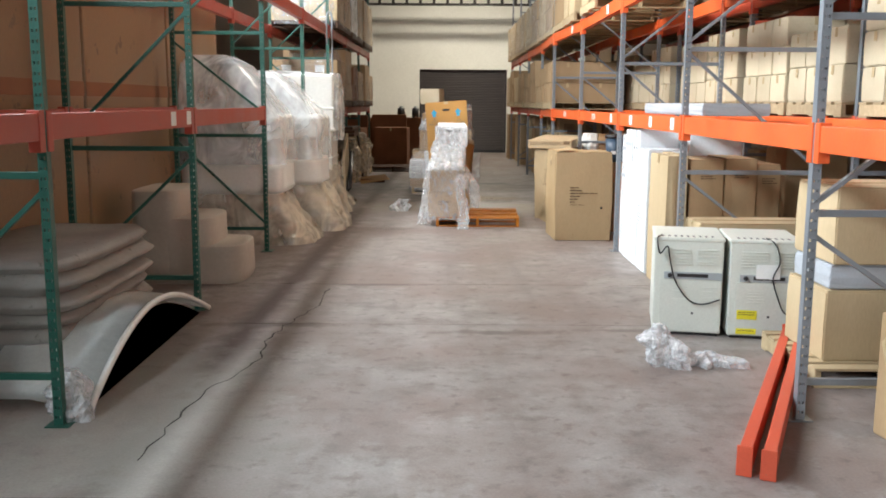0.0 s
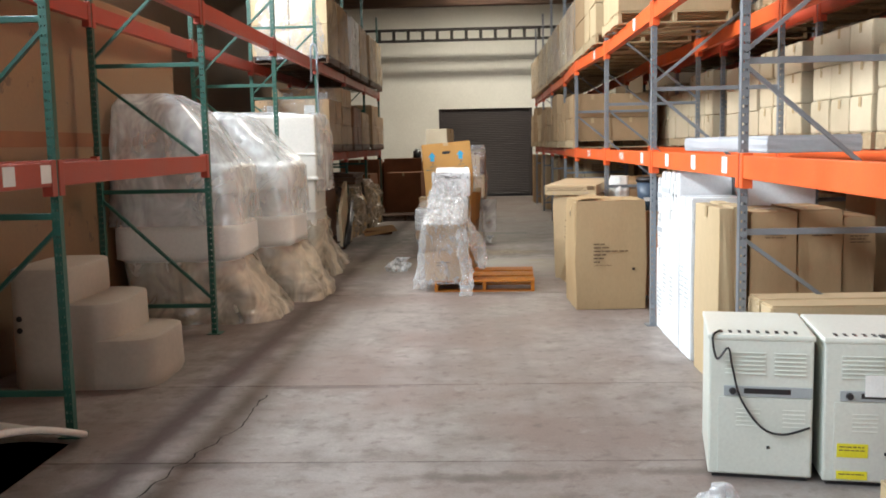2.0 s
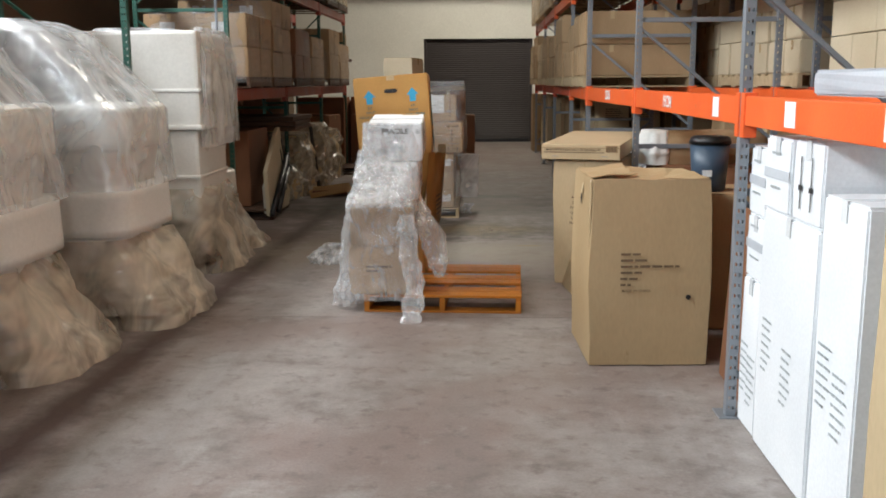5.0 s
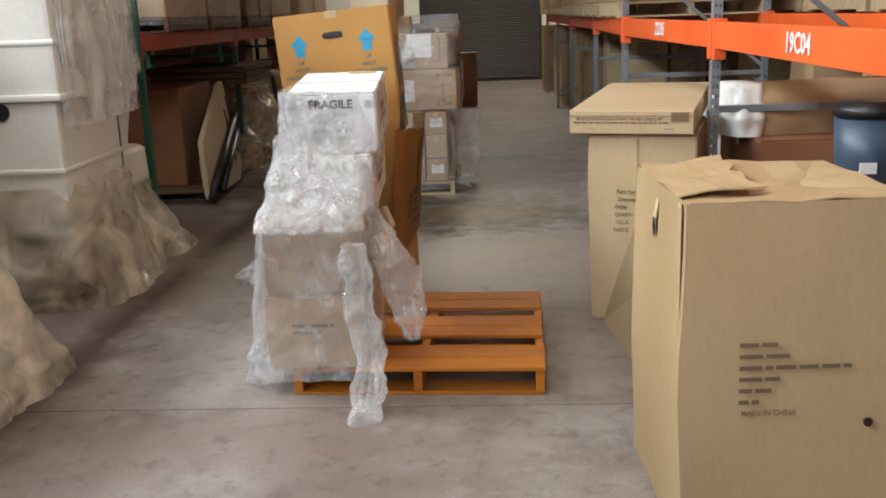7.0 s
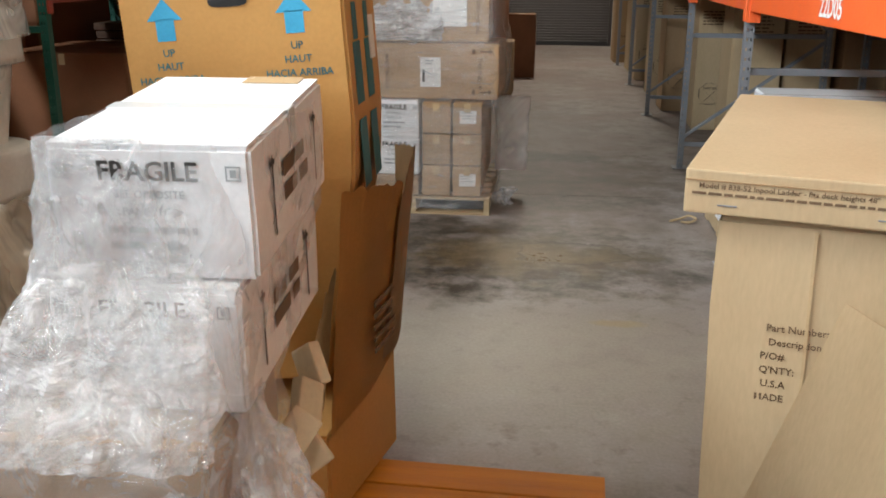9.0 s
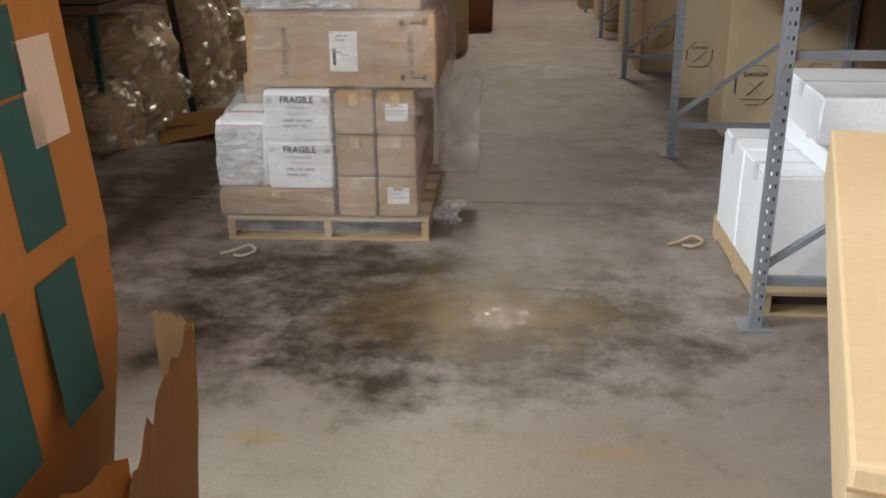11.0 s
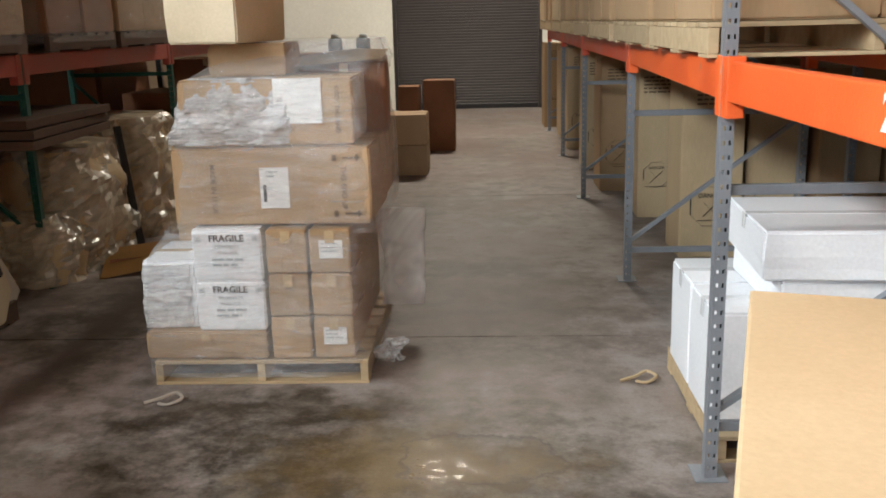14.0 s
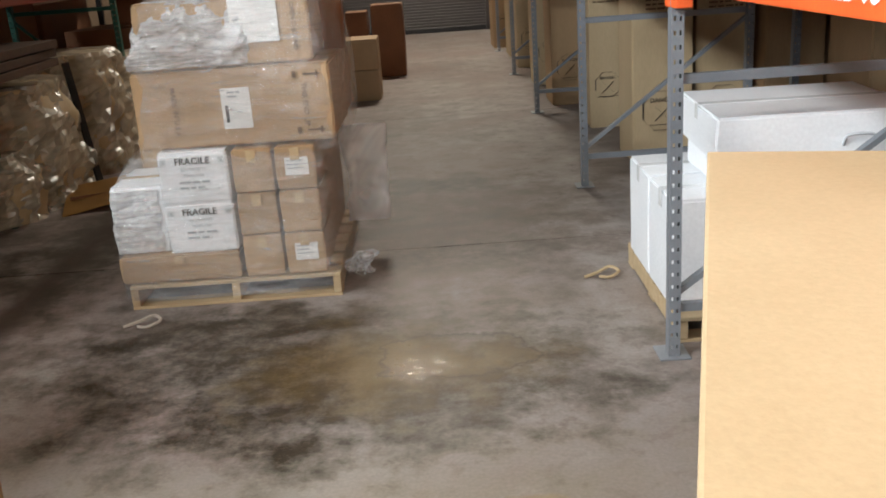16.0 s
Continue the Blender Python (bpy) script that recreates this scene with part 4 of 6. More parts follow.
# wrapped roll and timber lengths inside the rack
roll = thing("wrapped_parcel", pose(2.55, 13.5, 0.93, 0, 0, 12), "long brown wrapped parcel with a glossy white end", "parcel")
part("body", loft([(0, 0, 0, 0.5, 0.17), (0.08, 0, 0, 0.52, 0.2), (0.2, 0, 0, 0.5, 0.17), (0.26, 0, 0, 0.46, 0.1)], 40, 12, 4, 0.02, 5, 4), KRAFT, roll, "", True)
part("end_wrap", loft([(0.0, -0.46, 0, 0.09, 0.18), (0.1, -0.46, 0, 0.1, 0.21), (0.27, -0.44, 0, 0.08, 0.12)], 30, 10, 4, 0.02, 8, 9), PLASTIC, roll, "white plastic end", True)
carton(0.9, 0.8, 0.925, pose(2.6, 13.5, 0), RED_CARD, "dark brown carton in the rack bay")

# cartons in the bay beside the start
carton(0.8, 0.6, 0.42, pose(2.65, 5.6, 0.12), KRAFT_PALE, "pale brown carton on a pallet in the rack")
carton(0.75, 0.55, 0.14, pose(2.65, 5.6, 0.55), GREY_CARD, "flat grey carton between brown cartons")
carton(0.8, 0.6, 0.45, pose(2.68, 5.6, 0.70), KRAFT_PALE, "pale brown carton with creased corner in the rack")
skid(1.0, 0.9, 0.12, pose(2.65, 5.6, 0), PINE, "pine pallet in the rack bay under cartons")
torn = thing("torn_carton", pose(2.32, 4.15, 0, 0, 0, 8), "torn brown carton with ragged flaps hanging open", "carton")
part("body", bx(-0.12, 0.6, -0.35, 0.3, 0.0, 0.62, 0.01), KRAFT, torn)
for k, (px, py, pz, rx, rz) in enumerate(((-0.13, -0.1, 0.62, 62, -80), (0.2, -0.36, 0.62, 60, 0))):
    bm = bmesh.new()
    pts = [(-0.2, 0), (0.22, 0), (0.25, 0.15), (0.12, 0.24), (0.02, 0.18), (-0.1, 0.28), (-0.24, 0.12)]
    fc = bm.faces.new([bm.verts.new((a, -b, 0)) for a, b in pts])
    bmesh.ops.solidify(bm, geom=[fc], thickness=0.006)
    ob = part("flap", bm, KRAFT_PALE, torn, "ragged torn flap")
    ob.matrix_basis = pose(px, py, pz, rx, 0, rz)

# two spare beams lying on the floor
for k, (xa, xb) in enumerate(((1.33, 2.36), (1.42, 2.46))):
    sb = thing("spare_rack_beam", pose(0, 0, 0), "red-orange rack beam lying loose on the floor", "beam", "spare beams on the floor")
    bm = bmesh.new()
    a, b = Vector((xa, 3.86 - k * 0.05, 0.065)), Vector((xb, 6.15, 0.065))
    m = Matrix.Translation(a) @ (b - a).to_track_quat("Y", "Z").to_matrix().to_4x4()
    L = (b - a).length
    part("beam", bx(-0.028, 0.028, 0.012, L - 0.012, -0.06, 0.06, 0.006, None, m), ORANGE_RED, sb)
    part("end_connector", bx(-0.034, 0.034, 0, 0.010, -0.064, 0.075, 0.003, None, m), ORANGE_RED, sb)
    part("end_connector", bx(-0.034, 0.034, L - 0.010, L, -0.064, 0.075, 0.003, None, m), ORANGE_RED, sb)

wad = thing("plastic_wad", pose(1.42, 5.62, 0.0), "crumpled clear plastic film wad on the floor", "plastic")
part("crumple", loft([(0.0, 0, 0, 0.12, 0.1), (0.07, -0.01, 0, 0.16, 0.13), (0.16, -0.03, 0, 0.11, 0.09), (0.26, -0.06, 0, 0.02, 0.02)], 56, 34, 2, 0.085, 8, 2), FILM_BALL, wad, "", False)
part("tail", loft([(0.0, 0.28, -0.02, 0.2, 0.06), (0.04, 0.27, -0.02, 0.19, 0.06), (0.09, 0.22, 0, 0.08, 0.03)], 44, 12, 2, 0.08, 9, 5), FILM_BALL, wad)

# ---------------------------------------------------------------- orange pallet and the wrapped stack on it
skid(1.10, 1.12, 0.125, pose(0.475, 12.68, 0, 0, 0, -2.2), ORANGE_WOOD, "amber-orange stained wooden pallet on the floor", rows=(-0.49, -0.345, -0.075, 0.075, 0.345, 0.49), bw=0.135)
s1 = carton(0.425, 0.46, 0.33, pose(0.03, 12.35, 0.13, 0, 0, -1), KRAFT, "brown carton under clear stretch film on a pallet", "stretch-wrapped cartons")
lines_of_print(s1, pose(-0.1, -0.242, 0.2, 90), [0.18, 0.12], 0.03, 0.014, BROWN_INK)
s2 = carton(0.415, 0.45, 0.295, pose(0.03, 12.345, 0.467, 0, 0, 1), KRAFT, "brown carton under clear stretch film on another carton", "stretch-wrapped cartons")


def fragile(w, d, h, m, label, size, arrows=False):
    c = carton(w, d, h, m, WHITE_CARD, label, "white fragile cartons", tape=WHITE_TAPE, sag=0.002)
    part("tape", bx(0.02, 0.15, d / 2 - 0.07, d / 2 + 0.003, h + 0.0054, h + 0.0064), TAPE, c, "strip of tan tape")
    y = -d / 2 - 0.006
    words("FRAGILE", size, INK, c, front(0, y, h - size * 0.9), 5)
    words("SEE OPPOSITE", size * 0.42, HEATER_BAND, c, front(0, y, h - size * 1.75), 2)
    words("PANEL FOR", size * 0.42, HEATER_BAND, c, front(0, y, h - size * 2.4), 2)
    lines_of_print(c, pose(-w * 0.22, y, h - size * 3.1, 90), [w * 0.44, w * 0.36], size * 0.6, size * 0.25, HEATER_BAND)
    for s in (-1, 1):
        bm = bmesh.new()
        q, r = w * 0.42, size * 0.28
        for a0, a1, b0, b1 in ((-r, r, r - 0.003, r), (-r, r, -r, -r + 0.003), (-r, -r + 0.003, -r, r), (r - 0.003, r, -r, r), (-r * 0.4, r * 0.4, -r * 0.5, r * 0.5)):
            bx(s * q + a0, s * q + a1, y - 0.0005, y, h - size * 0.9 + b0, h - size * 0.9 + b1, 0, bm)
        part("handling_mark", bm, HEATER_BAND, c)
    if arrows:
        x = w / 2 + 0.006
        bm = bmesh.new()
        for yy in (-d * 0.3, d * 0.3):
            bx(x, x + 0.0008, yy - 0.004, yy + 0.004, h * 0.18, h * 0.82, 0, bm)
            bx(x, x + 0.0008, yy - 0.016, yy + 0.016, h * 0.74, h * 0.78, 0, bm)
        part("arrow_print", bm, INK, c)
        lines_of_print(c, pose(x, -d * 0.17, h * 0.62, 90, 0, 90), [d * 0.34, d * 0.34], h * 0.2, h * 0.13, BROWN_INK)
    return c


fragile(0.37, 0.60, 0.255, pose(0.095, 12.545, 0.800, 3.5, 0, 1), "white carton with black print under clear film", 0.045, True)
fragile(0.375, 0.61, 0.252, pose(0.117, 12.565, 1.072, 4.5, 0, 2), "white carton printed FRAGILE, taped, under clear film", 0.05, True)

# tall amber carton with blue arrows, standing behind and leaning
tall = thing("tall_carton", pose(0.108, 13.205, 0.478, -1.0, -4.3, 1.5), "tall amber cardboard carton with blue arrows and hand hole", "carton")
TW, TD, TH = 0.575, 0.45, 1.16
bm = bx(-TW / 2, TW / 2, -TD / 2, TD / 2, 0, TH)
bmesh.ops.subdivide_edges(bm, edges=list(bm.edges), cuts=7, use_grid_fill=True)
for v in bm.verts:
    if v.co.x > 0:
        v.co.x -= 0.15 * max(0.0, 1 - v.co.z / (0.55 * TH)) * v.co.x / (TW / 2)
    v.co.y += 0.05 * max(0.0, 1 - v.co.z / (0.5 * TH)) * (v.co.y < 0)
bmesh.ops.bevel(bm, geom=[e for e in bm.edges if e.calc_face_angle(0) > 1.0], offset=0.008, segments=2, affect="EDGES")
part("body", bm, KRAFT_ORANGE, tall)
y = -TD / 2 - 0.0012
for s in (-1, 1):
    bm = bmesh.new()
    cx, cz = s * 0.166 - 0.006, TH - 0.15
    bx(cx - 0.024, cx + 0.024, y, y + 0.001, cz - 0.055, cz, 0, bm)
    tri = [bm.verts.new((cx + a, y, cz + b)) for a, b in ((-0.046, -0.004), (0.046, -0.004), (0.0, 0.05))]
    bm.faces.new(tri)
    part("arrow_print", bm, BLUE_INK, tall, "blue up arrow")
    for k, w in enumerate(("UP", "HAUT", "HACIA ARRIBA")):
        words(w, 0.026, TEAL_INK, tall, front(cx, y, cz - 0.085 - k * 0.034), 2)
hole = loft([(0, 0, 0, 0.05, 0.016), (0.0015, 0, 0, 0.05, 0.016)], 24, 1, 4, 0, 1)
ob = part("hand_hole", hole, BLACK, tall)
ob.matrix_basis = pose(-0.004, y, TH - 0.115, 90)
part("tape", bx(-0.03, 0.03, y - 0.0005, y + 0.001, TH - 0.035, TH + 0.001), TAPE, tall)
part("tape", bx(-0.03, 0.03, -TD / 2, TD / 2, TH, TH + 0.0015), TAPE, tall)
bm = bmesh.new()
xx = TW / 2 + 0.001
for yy in (-0.11, 0.06):
    bx(xx, xx + 0.001, yy - 0.05, yy + 0.05, TH - 0.40, TH - 0.24, 0, bm)
    bx(xx, xx + 0.001, yy - 0.03, yy + 0.03, TH - 0.235, TH - 0.14, 0, bm)
    bx(xx, xx + 0.001, yy - 0.05, yy + 0.05, TH - 0.62, TH - 0.44, 0, bm)
part("side_print", bm, TEAL_INK, tall, "teal printed blocks")
part("label", bx(xx, xx + 0.001, 0.08, 0.17, TH - 0.3, TH - 0.18), PAPER, tall)


def ragged(name, pts, thick, mat, parent, m, label=""):
    bm = bmesh.new()
    fc = bm.faces.new([bm.verts.new((a, b, 0)) for a, b in pts])
    bmesh.ops.solidify(bm, geom=[fc], thickness=thick)
    ob = part(name, bm, mat, parent, label)
    ob.matrix_basis = m
    return ob


# torn open carton under the tall one, one ragged side panel standing up past it
def bent_panel(name, low, high, mat, parent, label="", ragged_top=0.03, cols=14, rows=8):
    """A creased cardboard panel between a lower and an upper line, its upper edge torn."""
    bm = bmesh.new()
    lo, hi = arc(low, cols), arc(high, cols)
    grid = []
    for j in range(rows + 1):
        f = j / rows
        row = []
        for i, (a, b) in enumerate(zip(lo, hi)):
            q = a.lerp(b, f)
            q += Vector((noise.noise(q * 5) * 0.012, 0, 0))
            if j == rows:
                q.z += noise.noise(Vector((i * 0.9, 3.1, 0))) * ragged_top
            row.append(bm.verts.new(q))
        grid.append(row)
    for A, B in zip(grid, grid[1:]):
        for i in range(len(A) - 1):
            bm.faces.new((A[i], A[i + 1], B[i + 1], B[i]))
    bmesh.ops.solidify(bm, geom=list(bm.faces), thickness=0.006)
    return part(name, bm, mat, parent, label)


tc = thing("torn_carton", pose(0, 0, 0), "torn amber carton with ragged upright flaps under a tall carton", "carton")
bm = bmesh.new()
base = [(-0.22, 12.88), (0.285, 12.865), (0.385, 13.36), (-0.2, 13.44)]
lo = [bm.verts.new((x, y, 0.127)) for x, y in base]
hi = [bm.verts.new((x - 0.01, y + 0.02, z)) for (x, y), z in zip(base, (0.40, 0.385, 0.455, 0.46))]
bm.faces.new(lo[::-1]), bm.faces.new(hi)
for k in range(4):
    bm.faces.new((lo[k], lo[(k + 1) % 4], hi[(k + 1) % 4], hi[k]))
bmesh.ops.bevel(bm, geom=list(bm.edges), offset=0.008, segments=2, affect="EDGES")
part("body", bm, KRAFT_ORANGE, tc)
bent_panel("flap", [(0.285, 12.885, 0.385), (0.345, 13.12, 0.42), (0.385, 13.40, 0.46)], [(0.322, 12.925, 1.06), (0.385, 13.04, 1.05), (0.437, 13.19, 1.03)], KRAFT_ORANGE, tc, "torn upright flap", 0.02)
bent_panel("flap", [(0.365, 13.22, 0.47), (0.385, 13.34, 0.47), (0.39, 13.45, 0.48)], [(0.436, 13.19, 0.99), (0.442, 13.30, 1.05), (0.435, 13.45, 1.085)], KRAFT, tc, "torn outer flap", 0.035)
bent_panel("flap", [(0.385, 13.46, 0.48), (0.375, 13.465, 0.48), (0.365, 13.47, 0.48)], [(0.437, 13.44, 1.08), (0.40, 13.455, 1.085), (0.365, 13.47, 1.08)], KRAFT_PALE, tc, "", 0.01)
bent_panel("inner_flap", [(0.225, 12.70, 0.48), (0.245, 12.80, 0.47), (0.265, 12.90, 0.46)], [(0.265, 12.86, 0.72), (0.275, 12.98, 0.80), (0.285, 13.03, 0.86)], KRAFT_PALE, tc, "pale folded inner flap", 0.04)
for k, (x, y, z) in enumerate(((0.27, 12.58, 0.56), (0.28, 12.66, 0.60), (0.26, 12.72, 0.53), (0.27, 12.78, 0.64), (0.30, 12.62, 0.50))):
    part("foam_scrap", bx(-0.035, 0.045, -0.05, 0.06, -0.018, 0.018, 0.007, None, pose(x, y, z, 40 + 20 * k, 35, 50 * k)), FOAM, tc, "pale foam packing")
bm = bmesh.new()
for k in range(5):
    bar((0.372, 13.08, 0.70 - 0.035 * k), (0.400, 13.08 + random.uniform(0.12, 0.17), 0.71 - 0.035 * k), 0.004, 0.014, bm)
part("print", bm, BROWN_INK, tc)

drape = thing("stretch_film", pose(0, 0, 0), "loose clear stretch film draped over the carton stack", "plastic")
part("sheet", loft([(0.10, 0.01, 12.36, 0.275, 0.31), (0.45, 0.015, 12.35, 0.255, 0.28), (0.74, 0.035, 12.34, 0.24, 0.285), (0.84, 0.06, 12.41, 0.225, 0.33), (1.05, 0.085, 12.53, 0.215, 0.335), (1.18, 0.10, 12.55, 0.21, 0.325), (1.31, 0.10, 12.56, 0.205, 0.325)], 120, 90, 7, 0.022, 5.5, 3, False, 0.005), FILM, drape)
part("side_gather", loft([(0.02, -0.26, 12.40, 0.09, 0.2), (0.3, -0.23, 12.40, 0.06, 0.2), (0.7, -0.19, 12.40, 0.04, 0.2), (0.95, -0.13, 12.42, 0.03, 0.18), (1.12, -0.10, 12.45, 0.02, 0.16)], 60, 60, 3, 0.035, 6, 8, True, 0.008), FILM, drape)
part("hanging_tail", loft([(0.0, 0.24, 11.84, 0.06, 0.04), (0.1, 0.27, 11.92, 0.07, 0.04), (0.25, 0.28, 11.99, 0.065, 0.04), (0.45, 0.235, 12.03, 0.06, 0.035), (0.7, 0.21, 12.05, 0.05, 0.03)], 50, 60, 2, 0.03, 9, 5, True, 0.006), FILM, drape)
part("side_tail", loft([(0.25, 0.44, 12.18, 0.03, 0.05), (0.36, 0.42, 12.2, 0.075, 0.08), (0.50, 0.39, 12.22, 0.09, 0.09), (0.68, 0.31, 12.26, 0.06, 0.08), (0.82, 0.27, 12.28, 0.03, 0.05)], 50, 50, 2, 0.035, 9, 6, True, 0.006), FILM, drape)
part("gathered_top", loft([(0.75, 0.03, 12.10, 0.225, 0.05), (0.86, 0.04, 12.16, 0.215, 0.05), (1.0, 0.05, 12.21, 0.185, 0.035), (1.08, 0.04, 12.24, 0.15, 0.02)], 110, 60, 4, 0.024, 9, 11, True, 0.008), FILM_CREASED, drape)
part("upper_crease", loft([(1.06, 0.03, 12.235, 0.13, 0.012), (1.2, 0.02, 12.24, 0.115, 0.012), (1.31, 0.02, 12.25, 0.10, 0.01)], 60, 30, 4, 0.012, 12, 15, True, 0.004), FILM, drape)
part("floor_scrap", loft([(0.0, -0.68, 13.92, 0.13, 0.12), (0.06, -0.67, 13.92, 0.12, 0.1), (0.18, -0.62, 13.9, 0.05, 0.05)], 44, 14, 2, 0.09, 8, 4), FILM_BALL, drape)

# ---------------------------------------------------------------- the second wrapped pallet
skid(1.03, 1.15, 0.12, pose(-0.06, 17.26, 0, 0, 0, 0.5), PINE, "pine pallet loaded with stretch-wrapped cartons")
G2 = "cartons on the wrapped pallet"
carton(0.58, 0.5, 0.135, pose(-0.31, 16.95, 0.126), KRAFT, "low brown carton at the bottom of a wrapped pallet", G2, top=False)
fragile(0.325, 0.42, 0.243, pose(-0.18, 16.92, 0.264), "white carton printed FRAGILE on a wrapped pallet", 0.045)
fragile(0.325, 0.42, 0.243, pose(-0.18, 16.92, 0.511), "white carton printed FRAGILE on a wrapped pallet", 0.045)
c = carton(0.25, 0.42, 0.33, pose(-0.485, 16.97, 0.264), WHITE_CARD, "white carton with handle slot under creased film", G2)
part("handle_slot", bx(-0.06, 0.05, -0.22, -0.2105, 0.24, 0.265, 0.004), BLACK, c)
for i in range(3):
    for j in range(2):
        c = carton(0.185, 0.40, 0.205, pose(0.09 + 0.205 * j + 0.01, 16.90, 0.126 + 0.2105 * i), KRAFT, "small square brown carton in a stacked block", G2, top=False, sag=0.003)
        if j and i != 1:
            lb = part("label", bx(-0.05, 0.06, -0.2065, -0.2045, 0.07, 0.155), PAPER, c, "white shipping label")
            lines_of_print(lb, pose(-0.04, -0.2068, 0.14, 90), [0.08, 0.06, 0.08], 0.018, 0.005, HEATER_BAND)
for k, (x, y, w, d, h) in enumerate(((-0.32, 17.5, 0.5, 0.62, 0.63), (0.16, 17.45, 0.46, 0.68, 0.63))):
    carton(w, d, h, pose(x, y, 0.126), KRAFT, "brown carton in the middle of a wrapped pallet", G2, top=False)
wide = carton(0.92, 0.62, 0.355, pose(0.04, 17.07, 0.766, 0, 0, -0.5), KRAFT, "wide brown carton with white shipping label, wrapped", G2)
y = -0.3185
lb = part("label", bx(-0.05, 0.085, y - 0.002, y, 0.08, 0.27), PAPER, wide, "white shipping label")
lines_of_print(lb, pose(-0.02, y - 0.0025, 0.25, 90), [0.06, 0.05], 0.02, 0.008, HEATER_BAND)
part("barcode", bx(-0.035, -0.02, y - 0.003, y - 0.0022, 0.11, 0.19), INK, lb)
words("MADE IN U.S.A.", 0.035, BROWN_INK, wide, front(-0.27, y, 0.17, 90), 3)
words("THIS END UP", 0.035, BROWN_INK, wide, front(0.34, y, 0.17, 90), 3)
bm = bmesh.new()
for zz in (0.05, 0.31):
    bx(0.34, 0.42, y - 0.0006, y, zz - 0.004, zz + 0.004, 0, bm), bx(0.40, 0.41, y - 0.0006, y, zz - 0.016, zz + 0.016, 0, bm), bx(0.29, 0.31, y - 0.0006, y, zz - 0.015, zz + 0.015, 0, bm)
part("handling_mark", bm, BROWN_INK, wide)
carton(0.9, 0.45, 0.34, pose(0.04, 17.62, 0.766), KRAFT, "wide brown carton at the back of a wrapped pallet", G2)
up = carton(0.80, 0.5, 0.30, pose(0.02, 17.06, 1.13, 0, 0, 1), KRAFT, "brown carton with large white paper sheet, wrapped", G2)
part("paper_sheet", bx(0.04, 0.26, -0.262, -0.258, 0.1, 0.305), PAPER, up, "white paper packing sheet")
words("OPEN THIS END", 0.03, BROWN_INK, up, front(0.33, -0.2575, 0.16, 90), 3)
carton(0.42, 0.40, 0.36, pose(0.30, 17.52, 1.12, 0, 0, 4), RED_CARD, "brown open carton at the back of a wrapped pallet", G2, top=False)
carton(0.36, 0.40, 0.145, pose(-0.10, 17.2, 1.44, 0, 0, 1), KRAFT, "brown carton near the top of a wrapped pallet", G2)
top = carton(0.335, 0.62, 0.27, pose(-0.21, 17.15, 1.595, 0, 0, -8), CREAM, "cream carton perched on top of a wrapped pallet", G2, tape=TAPE)
opn = thing("open_flap", pose(0.28, 17.45, 1.486), "loose bent cardboard lid on a wrapped pallet", "cardboard")
ragged("sheet", [(-0.24, -0.2), (0.2, -0.22), (0.26, 0.1), (0.1, 0.24), (-0.2, 0.18)], 0.006, KRAFT, opn, pose(0, 0, 0.02, 6, -4, 10))
film2 = thing("stretch_film", pose(0, 0, 0), "tight glossy stretch film round a loaded pallet", "plastic")
part("lower_wrap", loft([(0.05, -0.07, 17.24, 0.545, 0.59), (0.12, -0.07, 17.24, 0.56, 0.59), (0.3, -0.08, 17.22, 0.54, 0.585), (0.6, -0.07, 17.22, 0.525, 0.56), (0.74, -0.02, 17.25, 0.485, 0.55)], 120, 50, 9, 0.016, 7, 1, False), FILM_TIGHT, film2)
part("upper_wrap", loft([(0.72, 0.04, 17.28, 0.485, 0.55), (0.9, 0.05, 17.28, 0.49, 0.56), (1.1, 0.05, 17.29, 0.49, 0.565), (1.25, 0.05, 17.3, 0.46, 0.53), (1.42, 0.05, 17.3, 0.45, 0.53), (1.5, 0.12, 17.4, 0.40, 0.43), (1.6, 0.2, 17.45, 0.3, 0.36)], 120, 60, 9, 0.02, 7, 2, False), FILM_TIGHT, film2)
# creases whitened where the wrap's highlights lie
part("creased_band", loft([(1.14, -0.14, 16.85, 0.29, 0.075), (1.22, -0.14, 16.84, 0.28, 0.07), (1.34, -0.14, 16.85, 0.26, 0.06), (1.44, -0.13, 16.88, 0.2, 0.05)], 80, 30, 5, 0.03, 9, 3, True), FILM_BRIGHT, film2)
part("side_creases", loft([(0.27, -0.50, 16.76, 0.115, 0.018), (0.4, -0.50, 16.755, 0.12, 0.018), (0.58, -0.49, 16.76, 0.115, 0.018)], 50, 40, 6, 0.012, 14, 5, True), FILM_BRIGHT, film2)
part("loose_end", loft([(0.02, 0.55, 16.95, 0.05, 0.04), (0.08, 0.52, 16.93, 0.07, 0.04), (0.15, 0.56, 16.9, 0.06, 0.03)], 30, 14, 2, 0.05, 12, 6), FILM_BALL, film2)
part("trailing_flap", loft([(0.16, 0.56, 17.45, 0.12, 0.014), (0.4, 0.57, 17.46, 0.115, 0.014), (0.70, 0.55, 17.45, 0.13, 0.012)], 50, 30, 4, 0.02, 4, 7, True), FILM_THICK, film2, "", True)
for k, (x, y, z) in enumerate(((-0.456, 16.47, 0), (1.74, 16.71, 0))):
    sc = thing("tape_scrap", pose(x, y, z), "small twisted scrap of tan tape on the floor", "scrap")
    part("strip", tube(arc([(-0.09, -0.02, 0.006), (-0.02, 0.0, 0.02), (0.04, 0.04, 0.03), (0.08, 0.0, 0.02), (0.03, -0.05, 0.01), (-0.02, -0.03, 0.008)], 26), 0.008, 5), DUSTY if k == 0 else PINE, sc)

